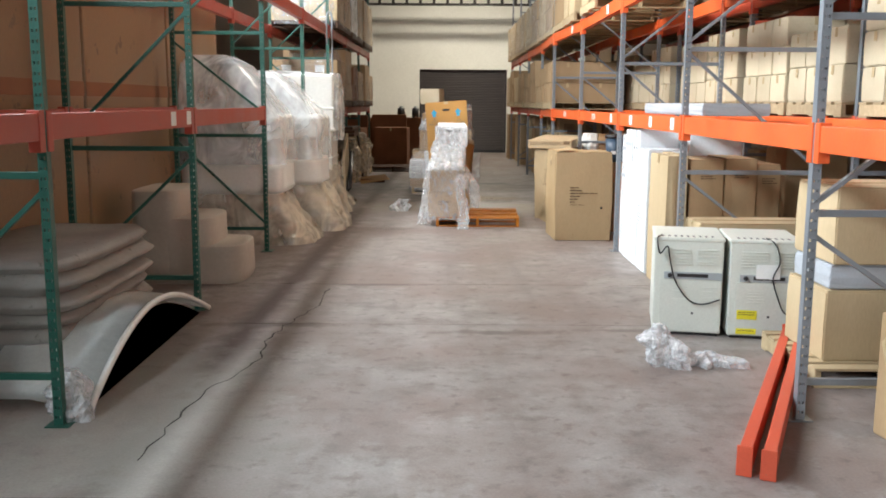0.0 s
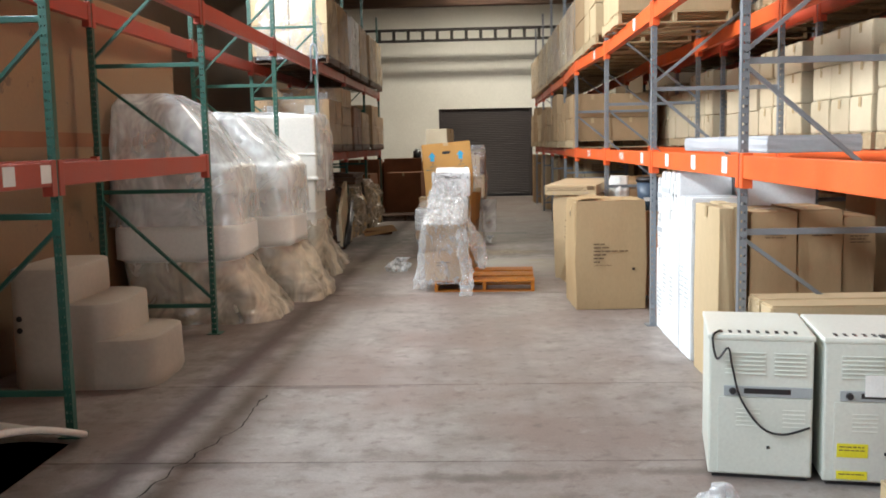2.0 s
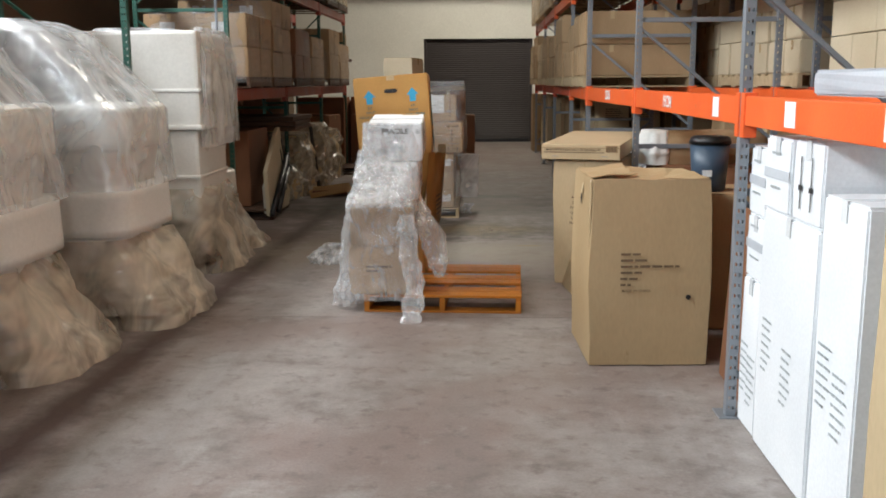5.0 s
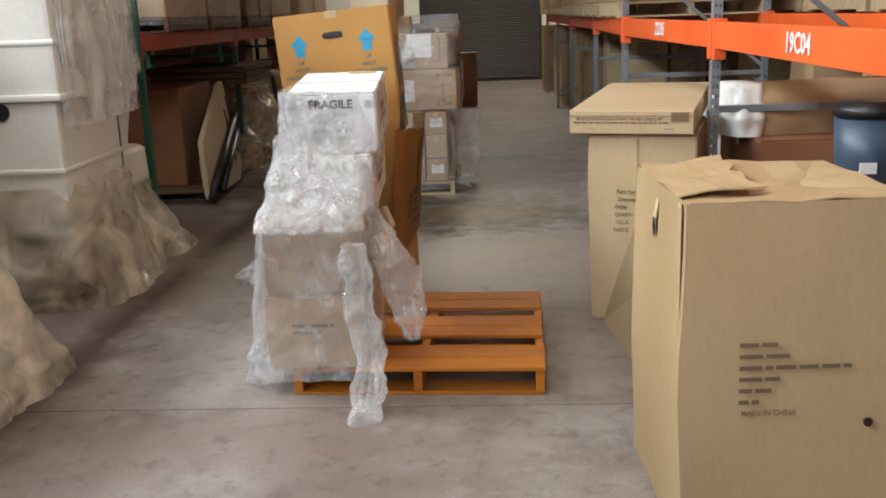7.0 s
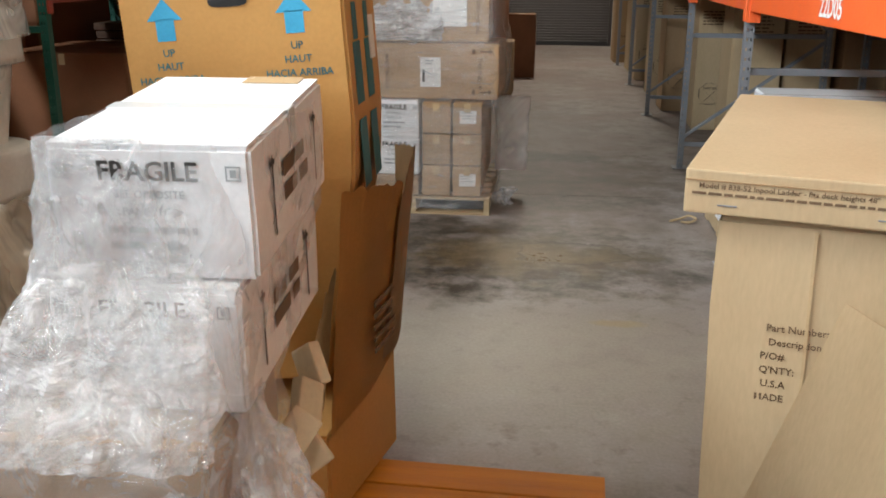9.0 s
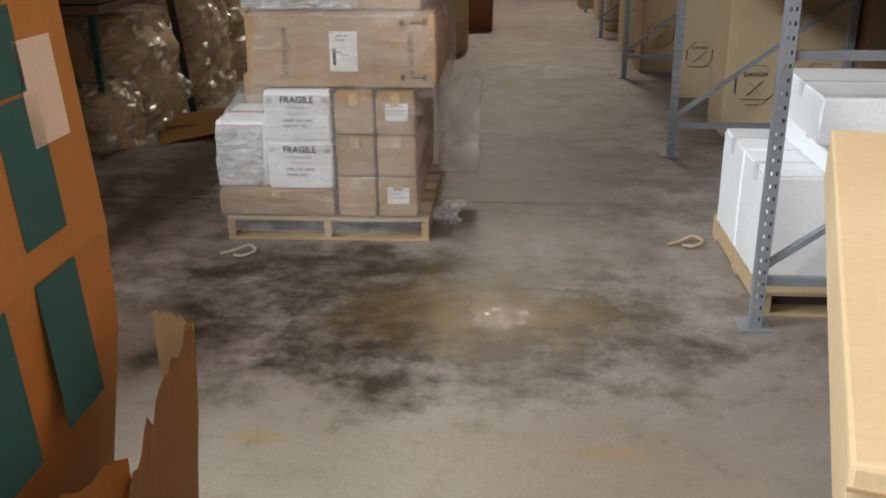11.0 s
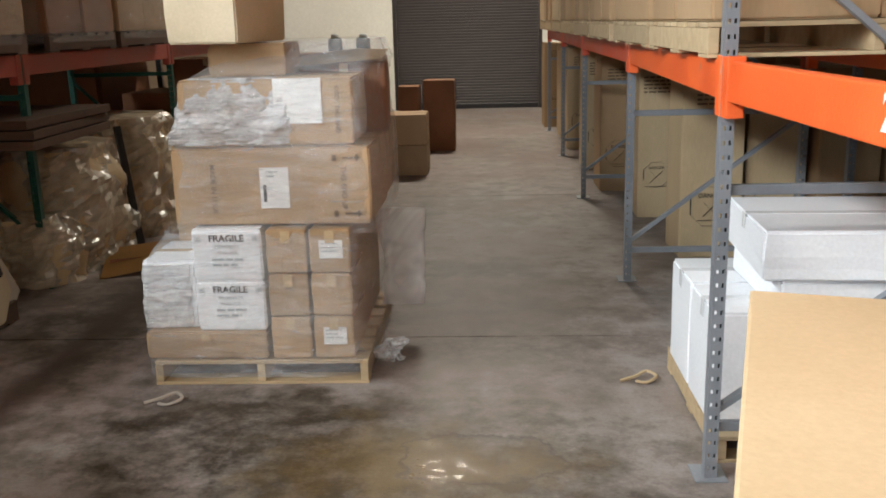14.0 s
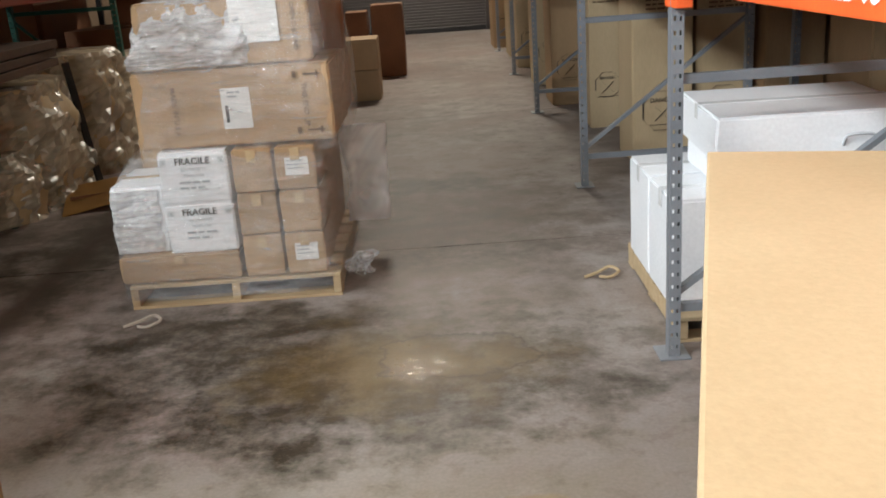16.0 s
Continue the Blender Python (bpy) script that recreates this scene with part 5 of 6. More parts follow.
# ---------------------------------------------------------------- white cartons in the far right bay
skid(1.1, 1.0, 0.11, pose(2.45, 16.37, 0), PINE, "yellowish pine pallet under white cartons in the rack")
GW = "white cartons on a pallet in the rack"
for k, (x, y, w, d, h, z) in enumerate(((2.13, 16.56, 0.48, 0.40, 0.46, 0.116), (2.13, 16.14, 0.48, 0.40, 0.46, 0.116), (2.64, 16.15, 0.48, 0.42, 0.46, 0.116), (2.64, 16.58, 0.48, 0.40, 0.46, 0.116), (2.46, 16.22, 0.70, 0.64, 0.125, 0.584))):
    carton(w, d, h, pose(x, y, z, 0, 0, random.uniform(-1.5, 1.5)), WHITE_CARD, "clean white cardboard carton on a pallet", GW, tape=WHITE_TAPE, sag=0.003)
wc = carton(0.74, 0.66, 0.185, pose(2.43, 16.20, 0.716, 0, 0, -3), WHITE_CARD, "flat white carton with a handle on top", GW, tape=WHITE_TAPE)
part("handle", tube(arc([(0.1, -0.335, 0.06), (0.11, -0.355, 0.1), (0.2, -0.355, 0.1), (0.21, -0.335, 0.06)], 16), 0.006, 6), GREY_CARD, wc, "", True)


def danger_box(x, y, w, d, h, mat):
    c = carton(w, d, h, pose(x, y, 0, 0, 0, random.uniform(-2, 2)), mat, "tall brown carton with black octagonal danger print", "tall danger cartons", sag=0.004)
    yy = -d / 2 - 0.009
    bm = bmesh.new()
    r, cz = min(0.15, w * 0.38), 0.37
    pts = [(r * math.cos(math.pi / 8 + k * math.pi / 4), r * math.sin(math.pi / 8 + k * math.pi / 4)) for k in range(8)]
    for (ax, az), (bx_, bz) in zip(pts, pts[1:] + pts[:1]):
        bar((ax, yy, cz + az), (bx_, yy, cz + bz), 0.008, 0.001, bm)
    for sg in (-1, 1):
        bar((-0.05, yy, cz - 0.02 - sg * 0.05), (0.05, yy, cz - 0.02 + sg * 0.05), 0.014, 0.001, bm)
    bar((-0.09, yy, cz - 0.1), (0.09, yy, cz - 0.1), 0.012, 0.001, bm)
    part("danger_sign", bm, INK, c, "black octagon print")
    words("DANGER", r * 0.29, INK, c, front(0, yy, cz + r * 0.5), 2)
    lines_of_print(c, pose(-0.12, yy, h - 0.12, 90), [0.2, 0.22, 0.24, 0.2, 0.24], 0.03, 0.013, BROWN_INK)
    return c


for x, y, w, d, h in ((2.575, 19.22, 0.42, 0.45, 1.32), (2.445, 20.58, 0.30, 0.42, 1.3), (3.03, 19.3, 0.40, 0.45, 1.3), (2.95, 20.7, 0.4, 0.42, 1.28), (2.3, 21.9, 0.36, 0.5, 1.3), (2.72, 22.0, 0.36, 0.5, 1.25), (2.28, 23.3, 0.36, 0.5, 1.3), (2.7, 23.4, 0.36, 0.5, 1.3), (2.25, 25.0, 0.4, 0.6, 1.3), (2.3, 26.2, 0.5, 0.6, 1.3), (2.1, 27.6, 0.4, 0.6, 1.3)):
    danger_box(x, y, w, d, h, KRAFT_PALE if random.random() < 0.5 else KRAFT)
for x, y, w, h in ((3.45, 15.9, 0.4, 1.25), (3.9, 16.2, 0.4, 1.3), (3.5, 17.6, 0.45, 1.3), (3.5, 19.2, 0.4, 1.3), (3.95, 19.0, 0.4, 1.25), (3.5, 21.0, 0.45, 1.3), (3.9, 22.4, 0.45, 1.3), (3.5, 23.6, 0.45, 1.3), (3.5, 12.3, 0.5, 1.2), (3.6, 10.9, 0.6, 1.1), (3.6, 9.2, 0.6, 1.2), (3.5, 14.3, 0.6, 1.2)):
    carton(w, 0.5, h, pose(x, y, 0, 0, 0, random.uniform(-3, 3)), KRAFT, "tall brown carton standing in the back rack row", "back row cartons", top=False)

# loads on the beams, right
PAL_Z = 1.523


REST = {}


def load(x0, x1, y0, y1, z, mat, rows, group, label, nx, ny, gap=0.012, pal=True, palmat=PINE, far=False):
    if pal:
        skid(x1 - x0, y1 - y0, 0.12, pose((x0 + x1) / 2, (y0 + y1) / 2, z), palmat, "pine pallet on rack beams under cartons", boards=6)
        z += 0.123
    w, d = (x1 - x0) / nx, (y1 - y0) / ny
    for hh in rows:
        for i in range(nx):
            for j in range(ny):
                if far:
                    bx(-w / 2 + gap / 2, w / 2 - gap / 2, -d / 2 + gap / 2, d / 2 - gap / 2, 0, hh, 0.006, REST.setdefault(mat.name, (mat, bmesh.new()))[1], pose(x0 + w * (i + 0.5) + random.uniform(-0.01, 0.01), y0 + d * (j + 0.5) + random.uniform(-0.01, 0.01), z, 0, 0, random.uniform(-1, 1)))
                elif random.random() < 0.97:
                    c = carton(w - gap, d - gap, hh, pose(x0 + w * (i + 0.5) + random.uniform(-0.01, 0.01), y0 + d * (j + 0.5) + random.uniform(-0.01, 0.01), z, 0, 0, random.uniform(-1, 1)), mat, label, group, top=False, sag=0.003)
                    if palmat is DARK_WOOD and j == 0:
                        lb = part("label", bx(-0.10, 0.06, -(d - gap) / 2 - 0.008, -(d - gap) / 2 - 0.006, hh * 0.4, hh * 0.4 + 0.12), PAPER, c, "white shipping label")
                        lines_of_print(lb, pose(-0.08, -(d - gap) / 2 - 0.0085, hh * 0.4 + 0.09, 90), [0.1, 0.08, 0.11], 0.025, 0.007, HEATER_BAND)
        z += hh + 0.005
    return z


GR = "cartons stacked on rack pallets"
for a, b in zip(RY[5:9], RY[6:10]):
    y = a + 0.12
    for k in range(2):
        load(1.80, 2.95, y, y + 1.2, PAL_Z, random.choice((KRAFT, KRAFT_PALE, KRAFT)), random.choice(((0.30, 0.30), (0.32, 0.34), (0.45, 0.35))), GR, "brown carton stacked on a pallet in the rack", 2, random.choice((2, 3)))
        y += 1.28
for a, b in zip(RY[1:6], RY[2:7]):
    y = a + 0.12
    for k in range(2):
        load(3.2, 4.3, y, y + 1.2, PAL_Z, CREAM, random.choice(((0.24, 0.24, 0.24), (0.3, 0.3), (0.26, 0.26, 0.26))), GR, "cream carton stacked on a pallet in the rack", 2, 3, far=k == 1 and a > 10)
        load(3.2, 4.3, y, y + 1.2, PAL_Z + 1.25, random.choice((CREAM, KRAFT)), (0.3, 0.3), GR, "cream carton stacked high on a pallet", 2, 2, far=True)
        y += 1.28
for i in (2, 3, 4, 5, 6, 7, 8):
    a, b = RY[i], RY[i + 1]
    y = a + 0.12
    for k in range(2):
        if i > 3 or k == 1:
            z = load(1.82, 2.95, y, y + 1.2, PAL_Z + 1.25, random.choice((KRAFT, KRAFT_PALE)), (0.35, 0.4), GR, "brown carton stacked high on a pallet", 2, 2, far=True)
            if i > 4:
                f = thing("stretch_film", pose(0, 0, 0), "clear stretch film round cartons on the rack", "plastic")
                part("wrap", loft([(PAL_Z + 1.3, 2.385, y + 0.6, 0.59, 0.63), (PAL_Z + 1.7, 2.385, y + 0.6, 0.59, 0.63), (z, 2.385, y + 0.6, 0.57, 0.6)], 50, 14, 8, 0.02, 6, i, False), FILM_TIGHT, f)
        y += 1.28

# ---------------------------------------------------------------- left side
# stacked shells by the start
pile = thing("folded_liner_stack", pose(-2.58, 5.95, 0), "stack of folded off-white liners with frayed edges", "liner")
z = 0.0
for k in range(7):
    hh = 0.085 + 0.02 * (k % 3)
    part("fold", loft([(z, 0, 0, 0.42 + 0.02 * math.sin(k * 2.1), 0.8), (z + hh * 0.5, 0.02, 0, 0.46 + 0.03 * math.sin(k * 1.7), 0.84), (z + hh, 0, 0, 0.42, 0.8)], 60, 6, 6, 0.02, 6, k * 3.0), LINER, pile, "", True)
    z += hh + 0.002
shell = thing("curved_panel", pose(0, 0, 0), "curved white acrylic panel lying arched on the floor", "panel")
bm = bmesh.new()
prev = None
NA = 28
for i in range(NA + 1):
    u = i / NA
    yy = 4.62 + u * 2.45
    zz = 0.02 + 0.33 * math.sin(math.pi * (u ** 0.9))
    row = [bm.verts.new((xx, yy + (0.1 if xx < -2 else 0), zz + (0.03 if xx < -2 else 0))) for xx in (-2.5, -2.2, -1.84)]
    if prev:
        for k in range(2):
            bm.faces.new((prev[k], prev[k + 1], row[k + 1], row[k]))
    prev = row
bmesh.ops.solidify(bm, geom=list(bm.faces), thickness=0.016)
part("sheet", bm, PLASTIC, shell, "", True)
# black sheet closing the arch, in place of the shade below it
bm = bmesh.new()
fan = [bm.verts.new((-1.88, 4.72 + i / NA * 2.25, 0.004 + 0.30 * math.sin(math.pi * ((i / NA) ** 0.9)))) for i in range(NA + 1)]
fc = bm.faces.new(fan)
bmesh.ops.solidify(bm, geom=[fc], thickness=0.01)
part("inner_liner", bm, BLACK, shell, "black sheet standing in for the shade under the arch")
bm = bmesh.new()
tube([(-1.835, 4.62 + i / NA * 2.45, 0.028 + 0.33 * math.sin(math.pi * ((i / NA) ** 0.9))) for i in range(NA + 1)], 0.02, 8, bm)
part("rim", bm, PLASTIC, shell, "", True)
part("film", loft([(0.0, -1.9, 4.62, 0.10, 0.12), (0.14, -1.92, 4.62, 0.10, 0.12), (0.24, -1.95, 4.64, 0.05, 0.06)], 36, 16, 2, 0.06, 8, 5), FILM_BALL, shell)

# moulded steps
steps = thing("pool_steps", pose(-2.25, 8.53, 0, 0, 0, 1), "moulded white plastic pool step unit with three rounded treads", "steps")
for k, (x0, x1, h) in enumerate(((-0.56, -0.095, 0.84), (-0.56, 0.195, 0.595), (-0.56, 0.45, 0.345))):
    cx, hx = (x0 + x1) / 2, (x1 - x0) / 2
    part("tread", loft([(0.0, cx, 0, hx - 0.015, 0.41 - k * 0.003), (0.04, cx, 0, hx, 0.42 - k * 0.003), (h - 0.03, cx, 0, hx - 0.01, 0.415 - k * 0.003), (h - 0.008, cx, 0, hx - 0.014, 0.41 - k * 0.003), (h, cx, 0, hx - 0.035, 0.39 - k * 0.003)], 64, 24, 5, 0.004, 3, k), DUSTY, steps, "", True)
for zz in (0.42, 0.5):
    bm = bmesh.new()
    bmesh.ops.create_cone(bm, cap_ends=True, segments=16, radius1=0.02, radius2=0.02, depth=0.006, matrix=pose(-0.46, -0.414, zz, 90))
    part("fitting", bm, BLACK, steps)


def tub_stack(m, label, levels, w, d, cover, seed):
    """Nested moulded tubs: each with a wide rolled rim, a tapered body, and film pulled over the pile."""
    t = thing("tub_stack", m, label, "tub", "stacks of wrapped tubs")
    for k, (z, h) in enumerate(levels):
        body = part("tub", loft([(z, 0, 0, w * 0.40, d * 0.40), (z + h * 0.5, 0, 0, w * 0.44, d * 0.45), (z + h * 0.62, 0, 0, w * 0.45, d * 0.46), (z + h * 0.64, 0, 0, w * 0.5, d * 0.5), (z + h * 0.97, 0, 0, w * 0.495, d * 0.495), (z + h, 0, 0, w * 0.47, d * 0.47)], 72, 30, 6, 0.008, 2, seed + k), PLASTIC, t, "", True)
    zt = levels[-1][0] + levels[-1][1]
    if cover:
        part("film_cover", loft([(zt * 0.62, 0, 0, w * 0.53, d * 0.53), (zt * 0.8, 0, 0, w * 0.518, d * 0.518), (zt * 0.97, 0, 0, w * 0.515, d * 0.515), (zt + cover * 0.45, -0.12, 0, w * 0.40, d * 0.47), (zt + cover * 0.85, -0.22, 0, w * 0.30, d * 0.42), (zt + cover, -0.28, 0, w * 0.2, d * 0.34)], 100, 70, 6, 0.022, 2.6, seed + 20, True, 0.005), FILM_THICK, t, "cloudy plastic film cover", True)
    part("film_skirt", loft([(0.0, 0.26, 0, w * 0.54, d * 0.54), (0.10, 0.22, 0, w * 0.54, d * 0.54), (0.3, 0.12, 0, w * 0.50, d * 0.5), (0.58, 0.0, 0, w * 0.47, d * 0.48)], 100, 36, 5, 0.075, 2.4, seed + 9, False, 0.008), FILM_DUSTY, t, "dusty bunched film", True)
    return t


tub_stack(pose(-2.42, 10.95, 0, 0, 0, 1), "stack of white moulded tubs under cloudy plastic film", [(0.05, 0.87), (0.66, 0.82)], 1.22, 1.0, 0.66, 3)
tub_stack(pose(-2.22, 12.15, 0, 0, 0, -2), "stack of white moulded tubs in plastic film with sloping cover", [(0.05, 0.87), (0.66, 0.80)], 1.36, 1.0, 0.55, 8)
cube = thing("acrylic_box", pose(-2.1, 13.9, 1.215, 0, 0, 1), "large white acrylic box shell with half-round recess", "box shell", "white acrylic shells")
part("shell", bx(-0.50, 0.50, -0.45, 0.45, 0, 0.80, 0.03), PLASTIC, cube)
part("rim", bx(-0.52, 0.52, -0.47, 0.47, -0.005, 0.035, 0.012), PLASTIC, cube)
part("ledge", bx(-0.51, 0.51, -0.46, 0.46, 0.30, 0.33, 0.010), PLASTIC, cube)
part("film", loft([(-0.15, 0.52, 0.1, 0.06, 0.5), (0.2, 0.53, 0.1, 0.05, 0.5), (0.6, 0.52, 0.1, 0.05, 0.48), (0.83, 0.47, 0.1, 0.04, 0.42)], 70, 50, 4, 0.02, 3, 31, True, 0.016), FILM_THICK, cube, "hanging film", True)
low = thing("acrylic_box", pose(-2.12, 13.9, 0.42, 0, 0, 1), "white acrylic box shell with dark round outlet under another", "box shell", "white acrylic shells")
part("shell", bx(-0.49, 0.49, -0.44, 0.44, 0, 0.786, 0.03), PLASTIC, low)
part("ledge", bx(-0.50, 0.50, -0.455, 0.455, 0.38, 0.41, 0.010), PLASTIC, low)
bm = bmesh.new()
bmesh.ops.create_cone(bm, cap_ends=True, segments=24, radius1=0.05, radius2=0.05, depth=0.012, matrix=pose(0.17, -0.444, 0.735, 90))
part("outlet", bm, BLACK, low)
base = thing("pallet_load", pose(-2.12, 13.9, 0), "dark wooden crate base under white acrylic shells", "crate")
part("crate", bx(-0.46, 0.46, -0.42, 0.42, 0, 0.415, 0.008), DARK_WOOD, base)
part("film_skirt", loft([(0.0, 0.16, 0.05, 0.58, 0.56), (0.12, 0.12, 0.05, 0.58, 0.54), (0.4, 0.06, 0.02, 0.53, 0.50), (0.72, 0.02, 0, 0.51, 0.47)], 100, 40, 5, 0.07, 2.6, 47, False, 0.01), FILM_DUSTY, base, "dusty bunched film", True)
tub_stack(pose(-2.3, 14.75, 0, 0, 0, -3), "tall pile of white shells under dusty hanging film", [(0.05, 0.7), (0.7, 0.7), (1.35, 0.7)], 1.1, 0.9, 0.05, 22)
hook = thing("metal_pole", pose(-1.73, 14.55, 0), "bent chrome pole standing against wrapped shells", "pole")
part("pole", tube([(0, 0, 0.02), (0, 0, 2.9)] + [(-0.04 + 0.04 * math.cos(a), 0, 2.9 + 0.09 * math.sin(a)) for a in (0.3, 0.8, 1.3, 1.8, 2.3, 2.8)] + [(-0.08, 0, 2.5)], 0.014, 8), STEEL, hook, "", True)

# leaning panel pieces on a dark pallet
skid(1.2, 1.2, 0.12, pose(-2.35, 17.1, 0, 0, 0, 3), DARK_WOOD, "dark weathered pallet under leaning panels")
def plate(name, outline, x, thick, mat, parent, label=""):
    """A flat plate standing in the plane of y and z at x, its rim rounded."""
    bm = bmesh.new()
    fc = bm.faces.new([bm.verts.new((x, y, z)) for y, z in outline])
    new_faces = bmesh.ops.extrude_face_region(bm, geom=[fc])["geom"]
    bmesh.ops.translate(bm, vec=(thick, 0, 0), verts=[g for g in new_faces if isinstance(g, bmesh.types.BMVert)])
    bmesh.ops.recalc_face_normals(bm, faces=list(bm.faces))
    bmesh.ops.bevel(bm, geom=list(bm.edges), offset=0.008, segments=2, affect="EDGES")
    return part(name, bm, mat, parent, label)


PANEL = [(17.20, 1.12), (16.45, 0.66), (16.45, 0.13), (17.50, 0.13), (17.62, 0.29), (17.30, 1.13)]
SLOTS = [((17.31, 0.98), (17.53, 0.40)), ((17.22, 0.86), (17.42, 0.34))]
RAILS = [((16.35, 0.16), (17.41, 0.755)), ((16.70, 0.16), (17.43, 0.61))]
LEAN = pose(0.02, 0, 0, 0, -2.5, 0)
lean = thing("leaning_panel", LEAN, "cream moulded panel leaning tilted on a dark pallet", "panel")
plate("panel", PANEL, -1.80, 0.05, CREAM, lean)
for (ya, za), (yb, zb) in SLOTS:
    part("slot", bar((-1.748, ya, za), (-1.748, yb, zb), 0.012, 0.03), BLACK, lean)
back = thing("leaning_panel", LEAN, "grey-white moulded shell standing behind black rails", "panel")
plate("panel", [(y + 0.22, z * 0.62 + 0.05) for y, z in PANEL], -1.88, 0.06, DUSTY, back)
for (ya, za), (yb, zb) in RAILS:
    rail = thing("black_rail", LEAN, "black plastic rail leaning against a panel", "rail", "black rails")
    part("rail", tube([(-1.71, ya, za), (-1.71, yb, zb)], 0.032, 12), BLACK, rail, "", True)
    part("end_cap", tube([(-1.71, yb, zb), (-1.71, yb + (yb - ya) * 0.03, zb + (zb - za) * 0.03)], 0.036, 12), BLACK, rail, "", True)
carton(0.9, 1.0, 0.9, pose(-2.5, 17.3, 0.125), RED_CARD, "dark brown crate under the rack", top=False)

# dusty insulation bales and dark goods below the left rack
for k, (x, y, w, d, h) in enumerate(((-2.25, 19.2, 0.5, 0.5, 0.85), (-2.2, 20.3, 0.5, 0.5, 0.95), (-2.15, 21.5, 0.45, 0.5, 0.8), (-2.2, 18.7, 0.4, 0.35, 0.45))):
    b = thing("wrapped_bale", pose(x, y, 0), "dusty yellowish bale wrapped in shiny plastic film", "bale", "wrapped bales")
    part("bale", loft([(0.0, 0, 0, w * 0.94, d * 0.94), (0.2, 0, 0, w, d), (h * 0.7, 0, 0, w * 0.97, d * 0.97), (h, 0, 0, w * 0.8, d * 0.8)], 50, 24, 4, 0.06, 4, k * 5.0), KRAFT_PALE, b, "", True)
    part("film", loft([(0.0, 0, 0, w * 1.05, d * 1.05), (0.2, 0, 0, w * 1.06, d * 1.06), (h * 0.7, 0, 0, w * 1.04, d * 1.03), (h + 0.02, 0, 0, w * 0.85, d * 0.85)], 60, 30, 4, 0.09, 5, k * 5.0 + 1), FILM_DUSTY, b)
fl = thing("cardboard_sheet", pose(-1.45, 18.95, 0.0, 0, 0, 20), "loose reddish cardboard sheet lying bent on the floor", "cardboard")
ragged("sheet", [(-0.32, -0.28), (0.30, -0.22), (0.34, 0.25), (-0.26, 0.3)], 0.006, KRAFT_ORANGE, fl, pose(0, 0, 0.07, 8, -6, 0))
part("fold", bx(-0.25, 0.25, -0.004, 0.004, 0.0, 0.07), RED_CARD, fl)

for k, (x, y, w, d, h) in enumerate(((-2.4, 22.8, 0.9, 0.9, 1.0), (-1.3, 23.6, 0.8, 0.8, 1.0), (-1.45, 24.9, 0.9, 0.8, 1.3), (-2.4, 24.3, 0.9, 0.9, 1.3), (-1.0, 26.4, 1.0, 0.9, 1.2), (-2.2, 26.2, 1.0, 1.0, 1.2), (-2.1, 21.9, 0.4, 0.4, 0.5))):
    carton(w, d, h, pose(x, y, 0, 0, 0, random.uniform(-4, 4)), RED_CARD, "dark reddish-brown carton or crate stacked by the end wall", "dark crates", top=k % 2 == 0)
for k, (x, y, z) in enumerate(((-1.2, 26.3, 1.206), (-0.8, 26.4, 1.206))):
    cn = thing("canister", pose(x, y, z), "small dark canister standing on a crate", "canister", "canisters on a crate")
    bm = bmesh.new()
    bmesh.ops.create_cone(bm, cap_ends=True, segments=18, radius1=0.11, radius2=0.1, depth=0.26, matrix=pose(0, 0, 0.13))
    part("body", bm, BLACK, cn, "", True)
    bm = bmesh.new()
    bmesh.ops.create_cone(bm, cap_ends=True, segments=18, radius1=0.06, radius2=0.05, depth=0.06, matrix=pose(0, 0, 0.29))
    part("cap", bm, HEATER_BAND, cn, "", True)
skid(1.2, 1.0, 0.12, pose(-1.2, 22.4, 0), DARK_WOOD, "dark pallet lying on the floor")

# wrapped loads on the left beams, past the first bays
for k, (y, z, rows, mat) in enumerate(((16.0, 1.535, (0.32, 0.35), KRAFT), (17.2, 1.535, (0.3, 0.3, 0.3), KRAFT), (18.6, 1.535, (0.3, 0.35), RED_CARD), (19.8, 1.535, (0.3, 0.3), KRAFT), (21.4, 1.535, (0.4, 0.4), KRAFT), (22.6, 1.535, (0.3, 0.3), KRAFT))):
    zt = load(-2.95, -1.80, y, y + 1.1, z, mat, rows, "wrapped cartons on the left rack", "brown carton in dusty film on the rack", 2, 2, palmat=DARK_WOOD)
    f = thing("stretch_film", pose(0, 0, 0), "dusty stretch film round cartons on the rack", "plastic")
    part("wrap", loft([(z + 0.06, -2.375, y + 0.55, 0.60, 0.58), (z + 0.4, -2.375, y + 0.55, 0.60, 0.58), (zt + 0.01, -2.375, y + 0.55, 0.56, 0.55)], 60, 20, 8, 0.03, 5, k * 4.0, False), FILM_TIGHT, f)
for k, y in enumerate((16.0, 17.2, 18.6, 19.8, 21.4, 22.6)):
    z = 2.865
    zt = load(-2.95, -1.80, y, y + 1.1, z, random.choice((KRAFT, KRAFT_PALE, WHITE_CARD)), (0.45, 0.45), "wrapped cartons on the left rack", "brown carton in clear film high on the rack", 2, 2, palmat=DARK_WOOD, far=True)
    f = thing("stretch_film", pose(0, 0, 0), "clear stretch film round cartons high on the rack", "plastic")
    part("wrap", loft([(z + 0.06, -2.375, y + 0.55, 0.60, 0.58), (z + 0.4, -2.375, y + 0.55, 0.60, 0.58), (zt + 0.01, -2.375, y + 0.55, 0.56, 0.55)], 60, 20, 8, 0.03, 5, k * 4.0 + 2, False), FILM, f)
for mat, rest in REST.values():
    tagged(link("stacked_cartons", rest, mat), "many closed cartons stacked high on rack pallets", "cartons", kind="stuff")
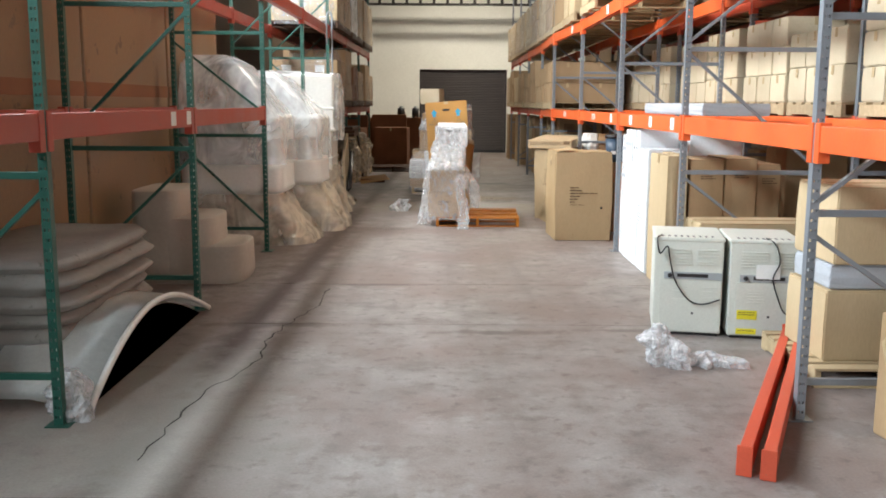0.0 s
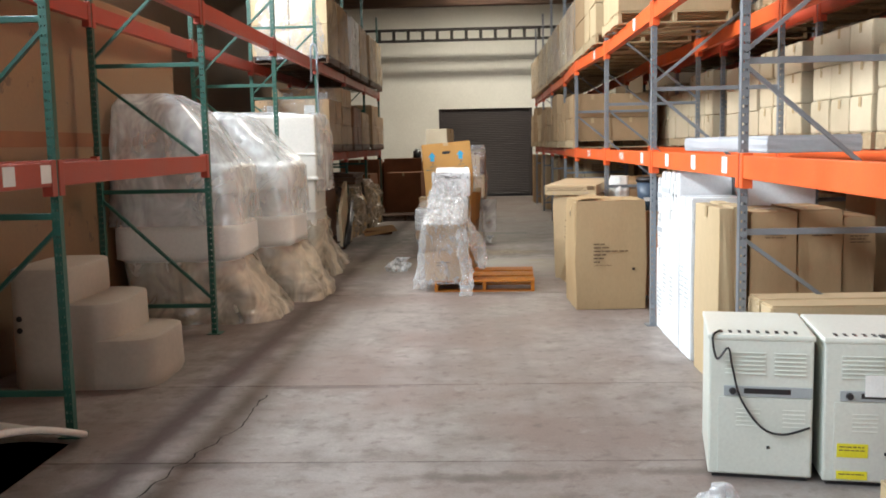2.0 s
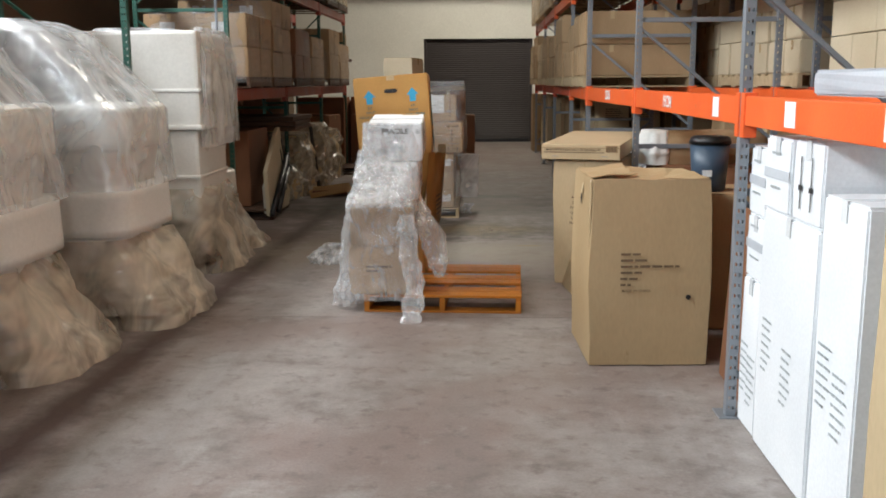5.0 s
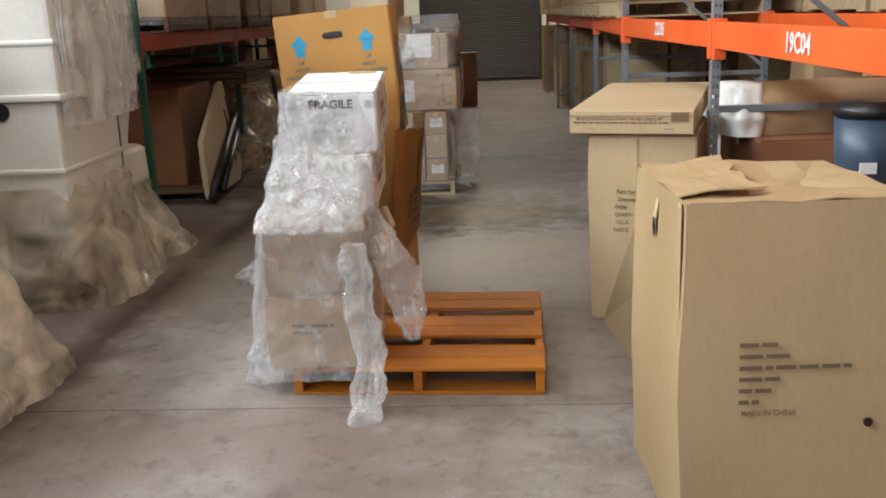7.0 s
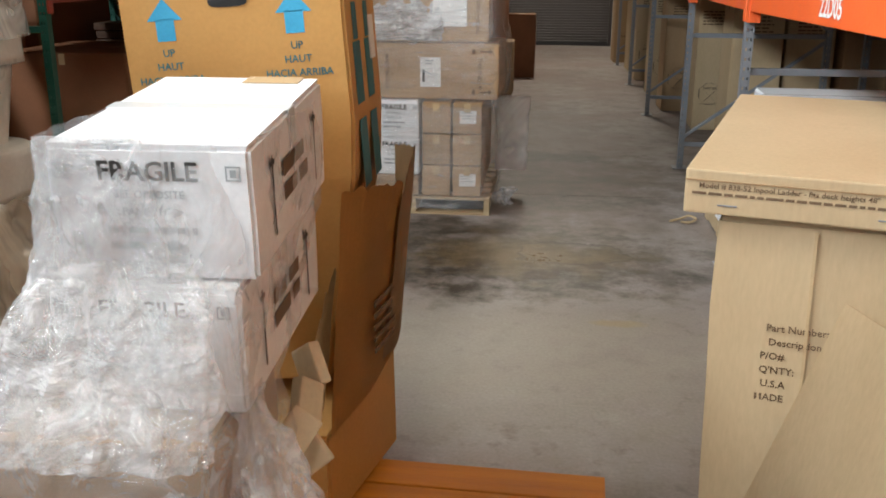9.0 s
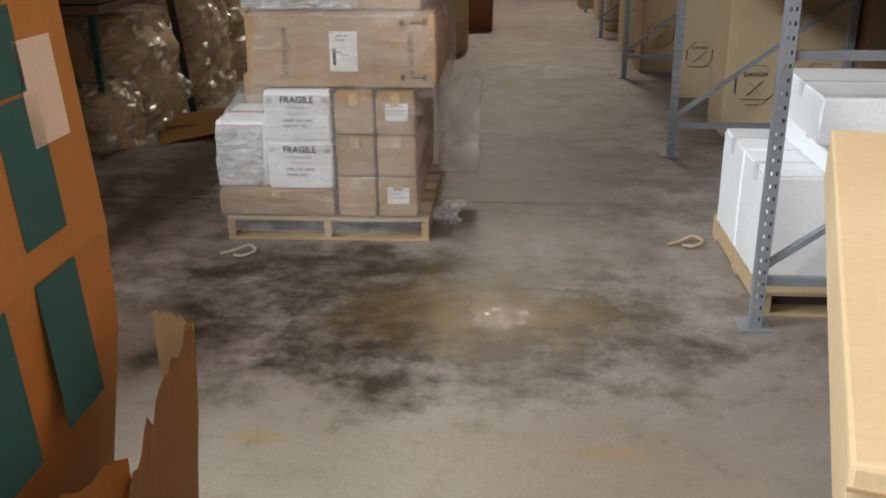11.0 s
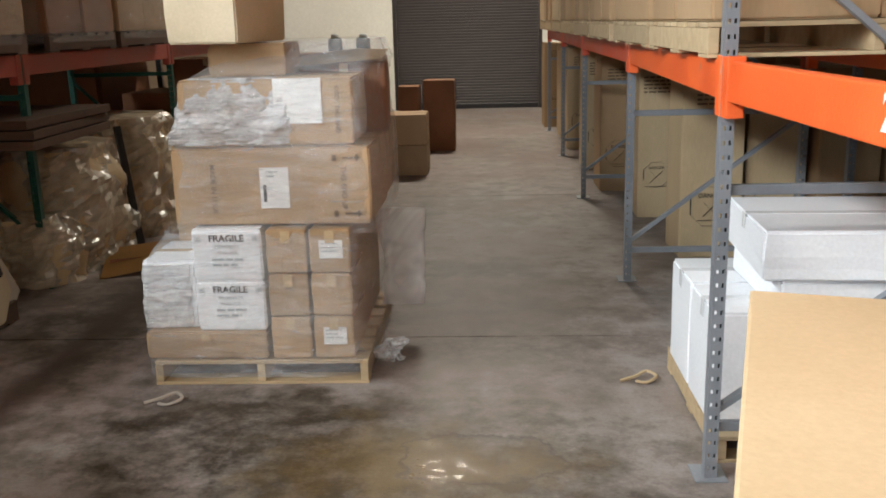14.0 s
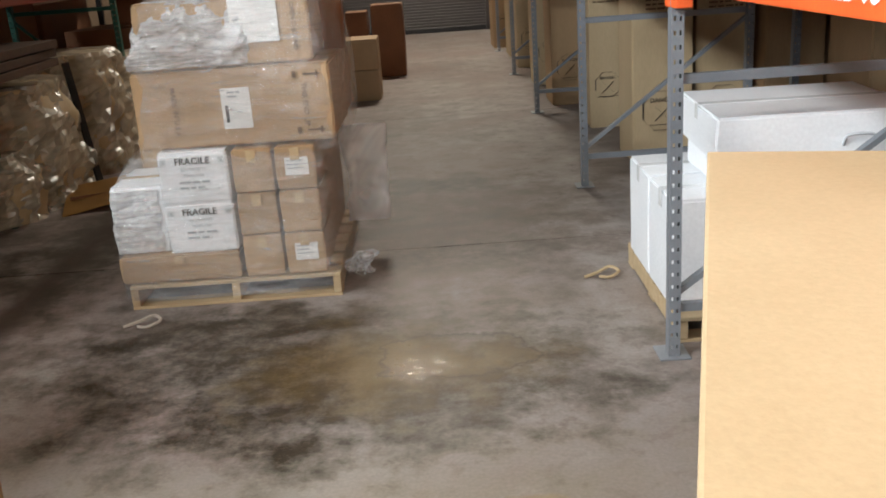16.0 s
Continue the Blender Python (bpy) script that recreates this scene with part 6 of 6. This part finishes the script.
# tall tan sheets standing behind the first bays
for k, (y0, y1, h, mat) in enumerate(((3.2, 5.4, 3.2, GREY_CARD), (5.45, 7.9, 3.35, BALE), (7.95, 10.3, 3.2, BALE), (10.35, 12.6, 3.0, BALE))):
    sh = thing("cardboard_bale", pose(-3.32, (y0 + y1) / 2, 0), "tall tan cardboard-faced bale standing behind the rack", "bale", "tan bales behind the rack")
    part("sheet", bx(-0.28, 0.28, -(y1 - y0) / 2, (y1 - y0) / 2, 0, h, 0.02), mat, sh)
    part("band", bx(0.281, 0.285, -(y1 - y0) / 2, (y1 - y0) / 2, 1.66, 1.78), RED_CARD, sh, "darker strap band")

# small cartons by the end of the aisle
for x0, x1, y, d, z0, h in ((0.18, 0.58, 24.95, 0.4, 0, 0.92), (-0.25, 0.34, 23.05, 0.5, 0.0, 0.33), (-0.25, 0.34, 23.05, 0.5, 0.34, 0.33), (-0.15, 0.12, 24.9, 0.4, 0, 0.85)):
    carton(x1 - x0, d, h, pose((x0 + x1) / 2, y, z0), RED_CARD if h != 0.33 else KRAFT, "reddish-brown carton standing near the end of the aisle", "cartons by the end wall")


# dark goods filling the low bays behind the left rack
for k, (y, w, h) in enumerate(((13.6, 1.3, 1.3), (15.1, 1.4, 1.35), (16.7, 1.4, 1.3), (18.3, 1.5, 1.38), (19.9, 1.4, 1.3), (21.5, 1.5, 1.35), (23.1, 1.4, 1.3))):
    carton(0.8, w, h, pose(-3.5, y, 0, 0, 0, random.uniform(-2, 2)), RED_CARD, "dark brown crate in the bay behind the rack", "dark crates", top=False)
for k, (y, z) in enumerate(((18.0, 1.16), (18.0, 1.225), (18.0, 1.29))):
    bd = thing("dark_board", pose(-2.35, y + 0.7, z - 0.2, 0, 0, random.uniform(-2, 2)), "dark wooden board stacked on wrapped bales", "board", "dark boards")
    part("board", bx(-0.55, 0.6, -0.6, 0.6, 0, 0.055, 0.004), DARK_WOOD, bd)
leaner = thing("black_bar", pose(-1.69, 19.5, 0, 0, 0, 0), "black flat bar leaning against wrapped bales", "bar")
part("bar", bar((0, 0, 0), (-0.12, 0.05, 0.95), 0.06, 0.02), BLACK, leaner)
# packages on an upper shelf by the end wall
shelf = thing("wall_shelf", pose(0, 0, 0), "dark upper shelf carrying a row of brown packages", "shelf")
part("board", bx(-3.2, -1.95, 24.3, 25.2, 2.0, 2.06, 0.005), DARK_WOOD, shelf)
for x in (-3.15, -2.0):
    part("upright", bx(x - 0.03, x + 0.03, 24.32, 24.38, 0, 2.0, 0.004), BLACK, shelf)
for k in range(4):
    carton(0.2, 0.5, 0.5, pose(-2.85 + k * 0.24, 24.7, 2.062), KRAFT, "narrow brown package standing on an upper shelf", "packages on the shelf", top=False)
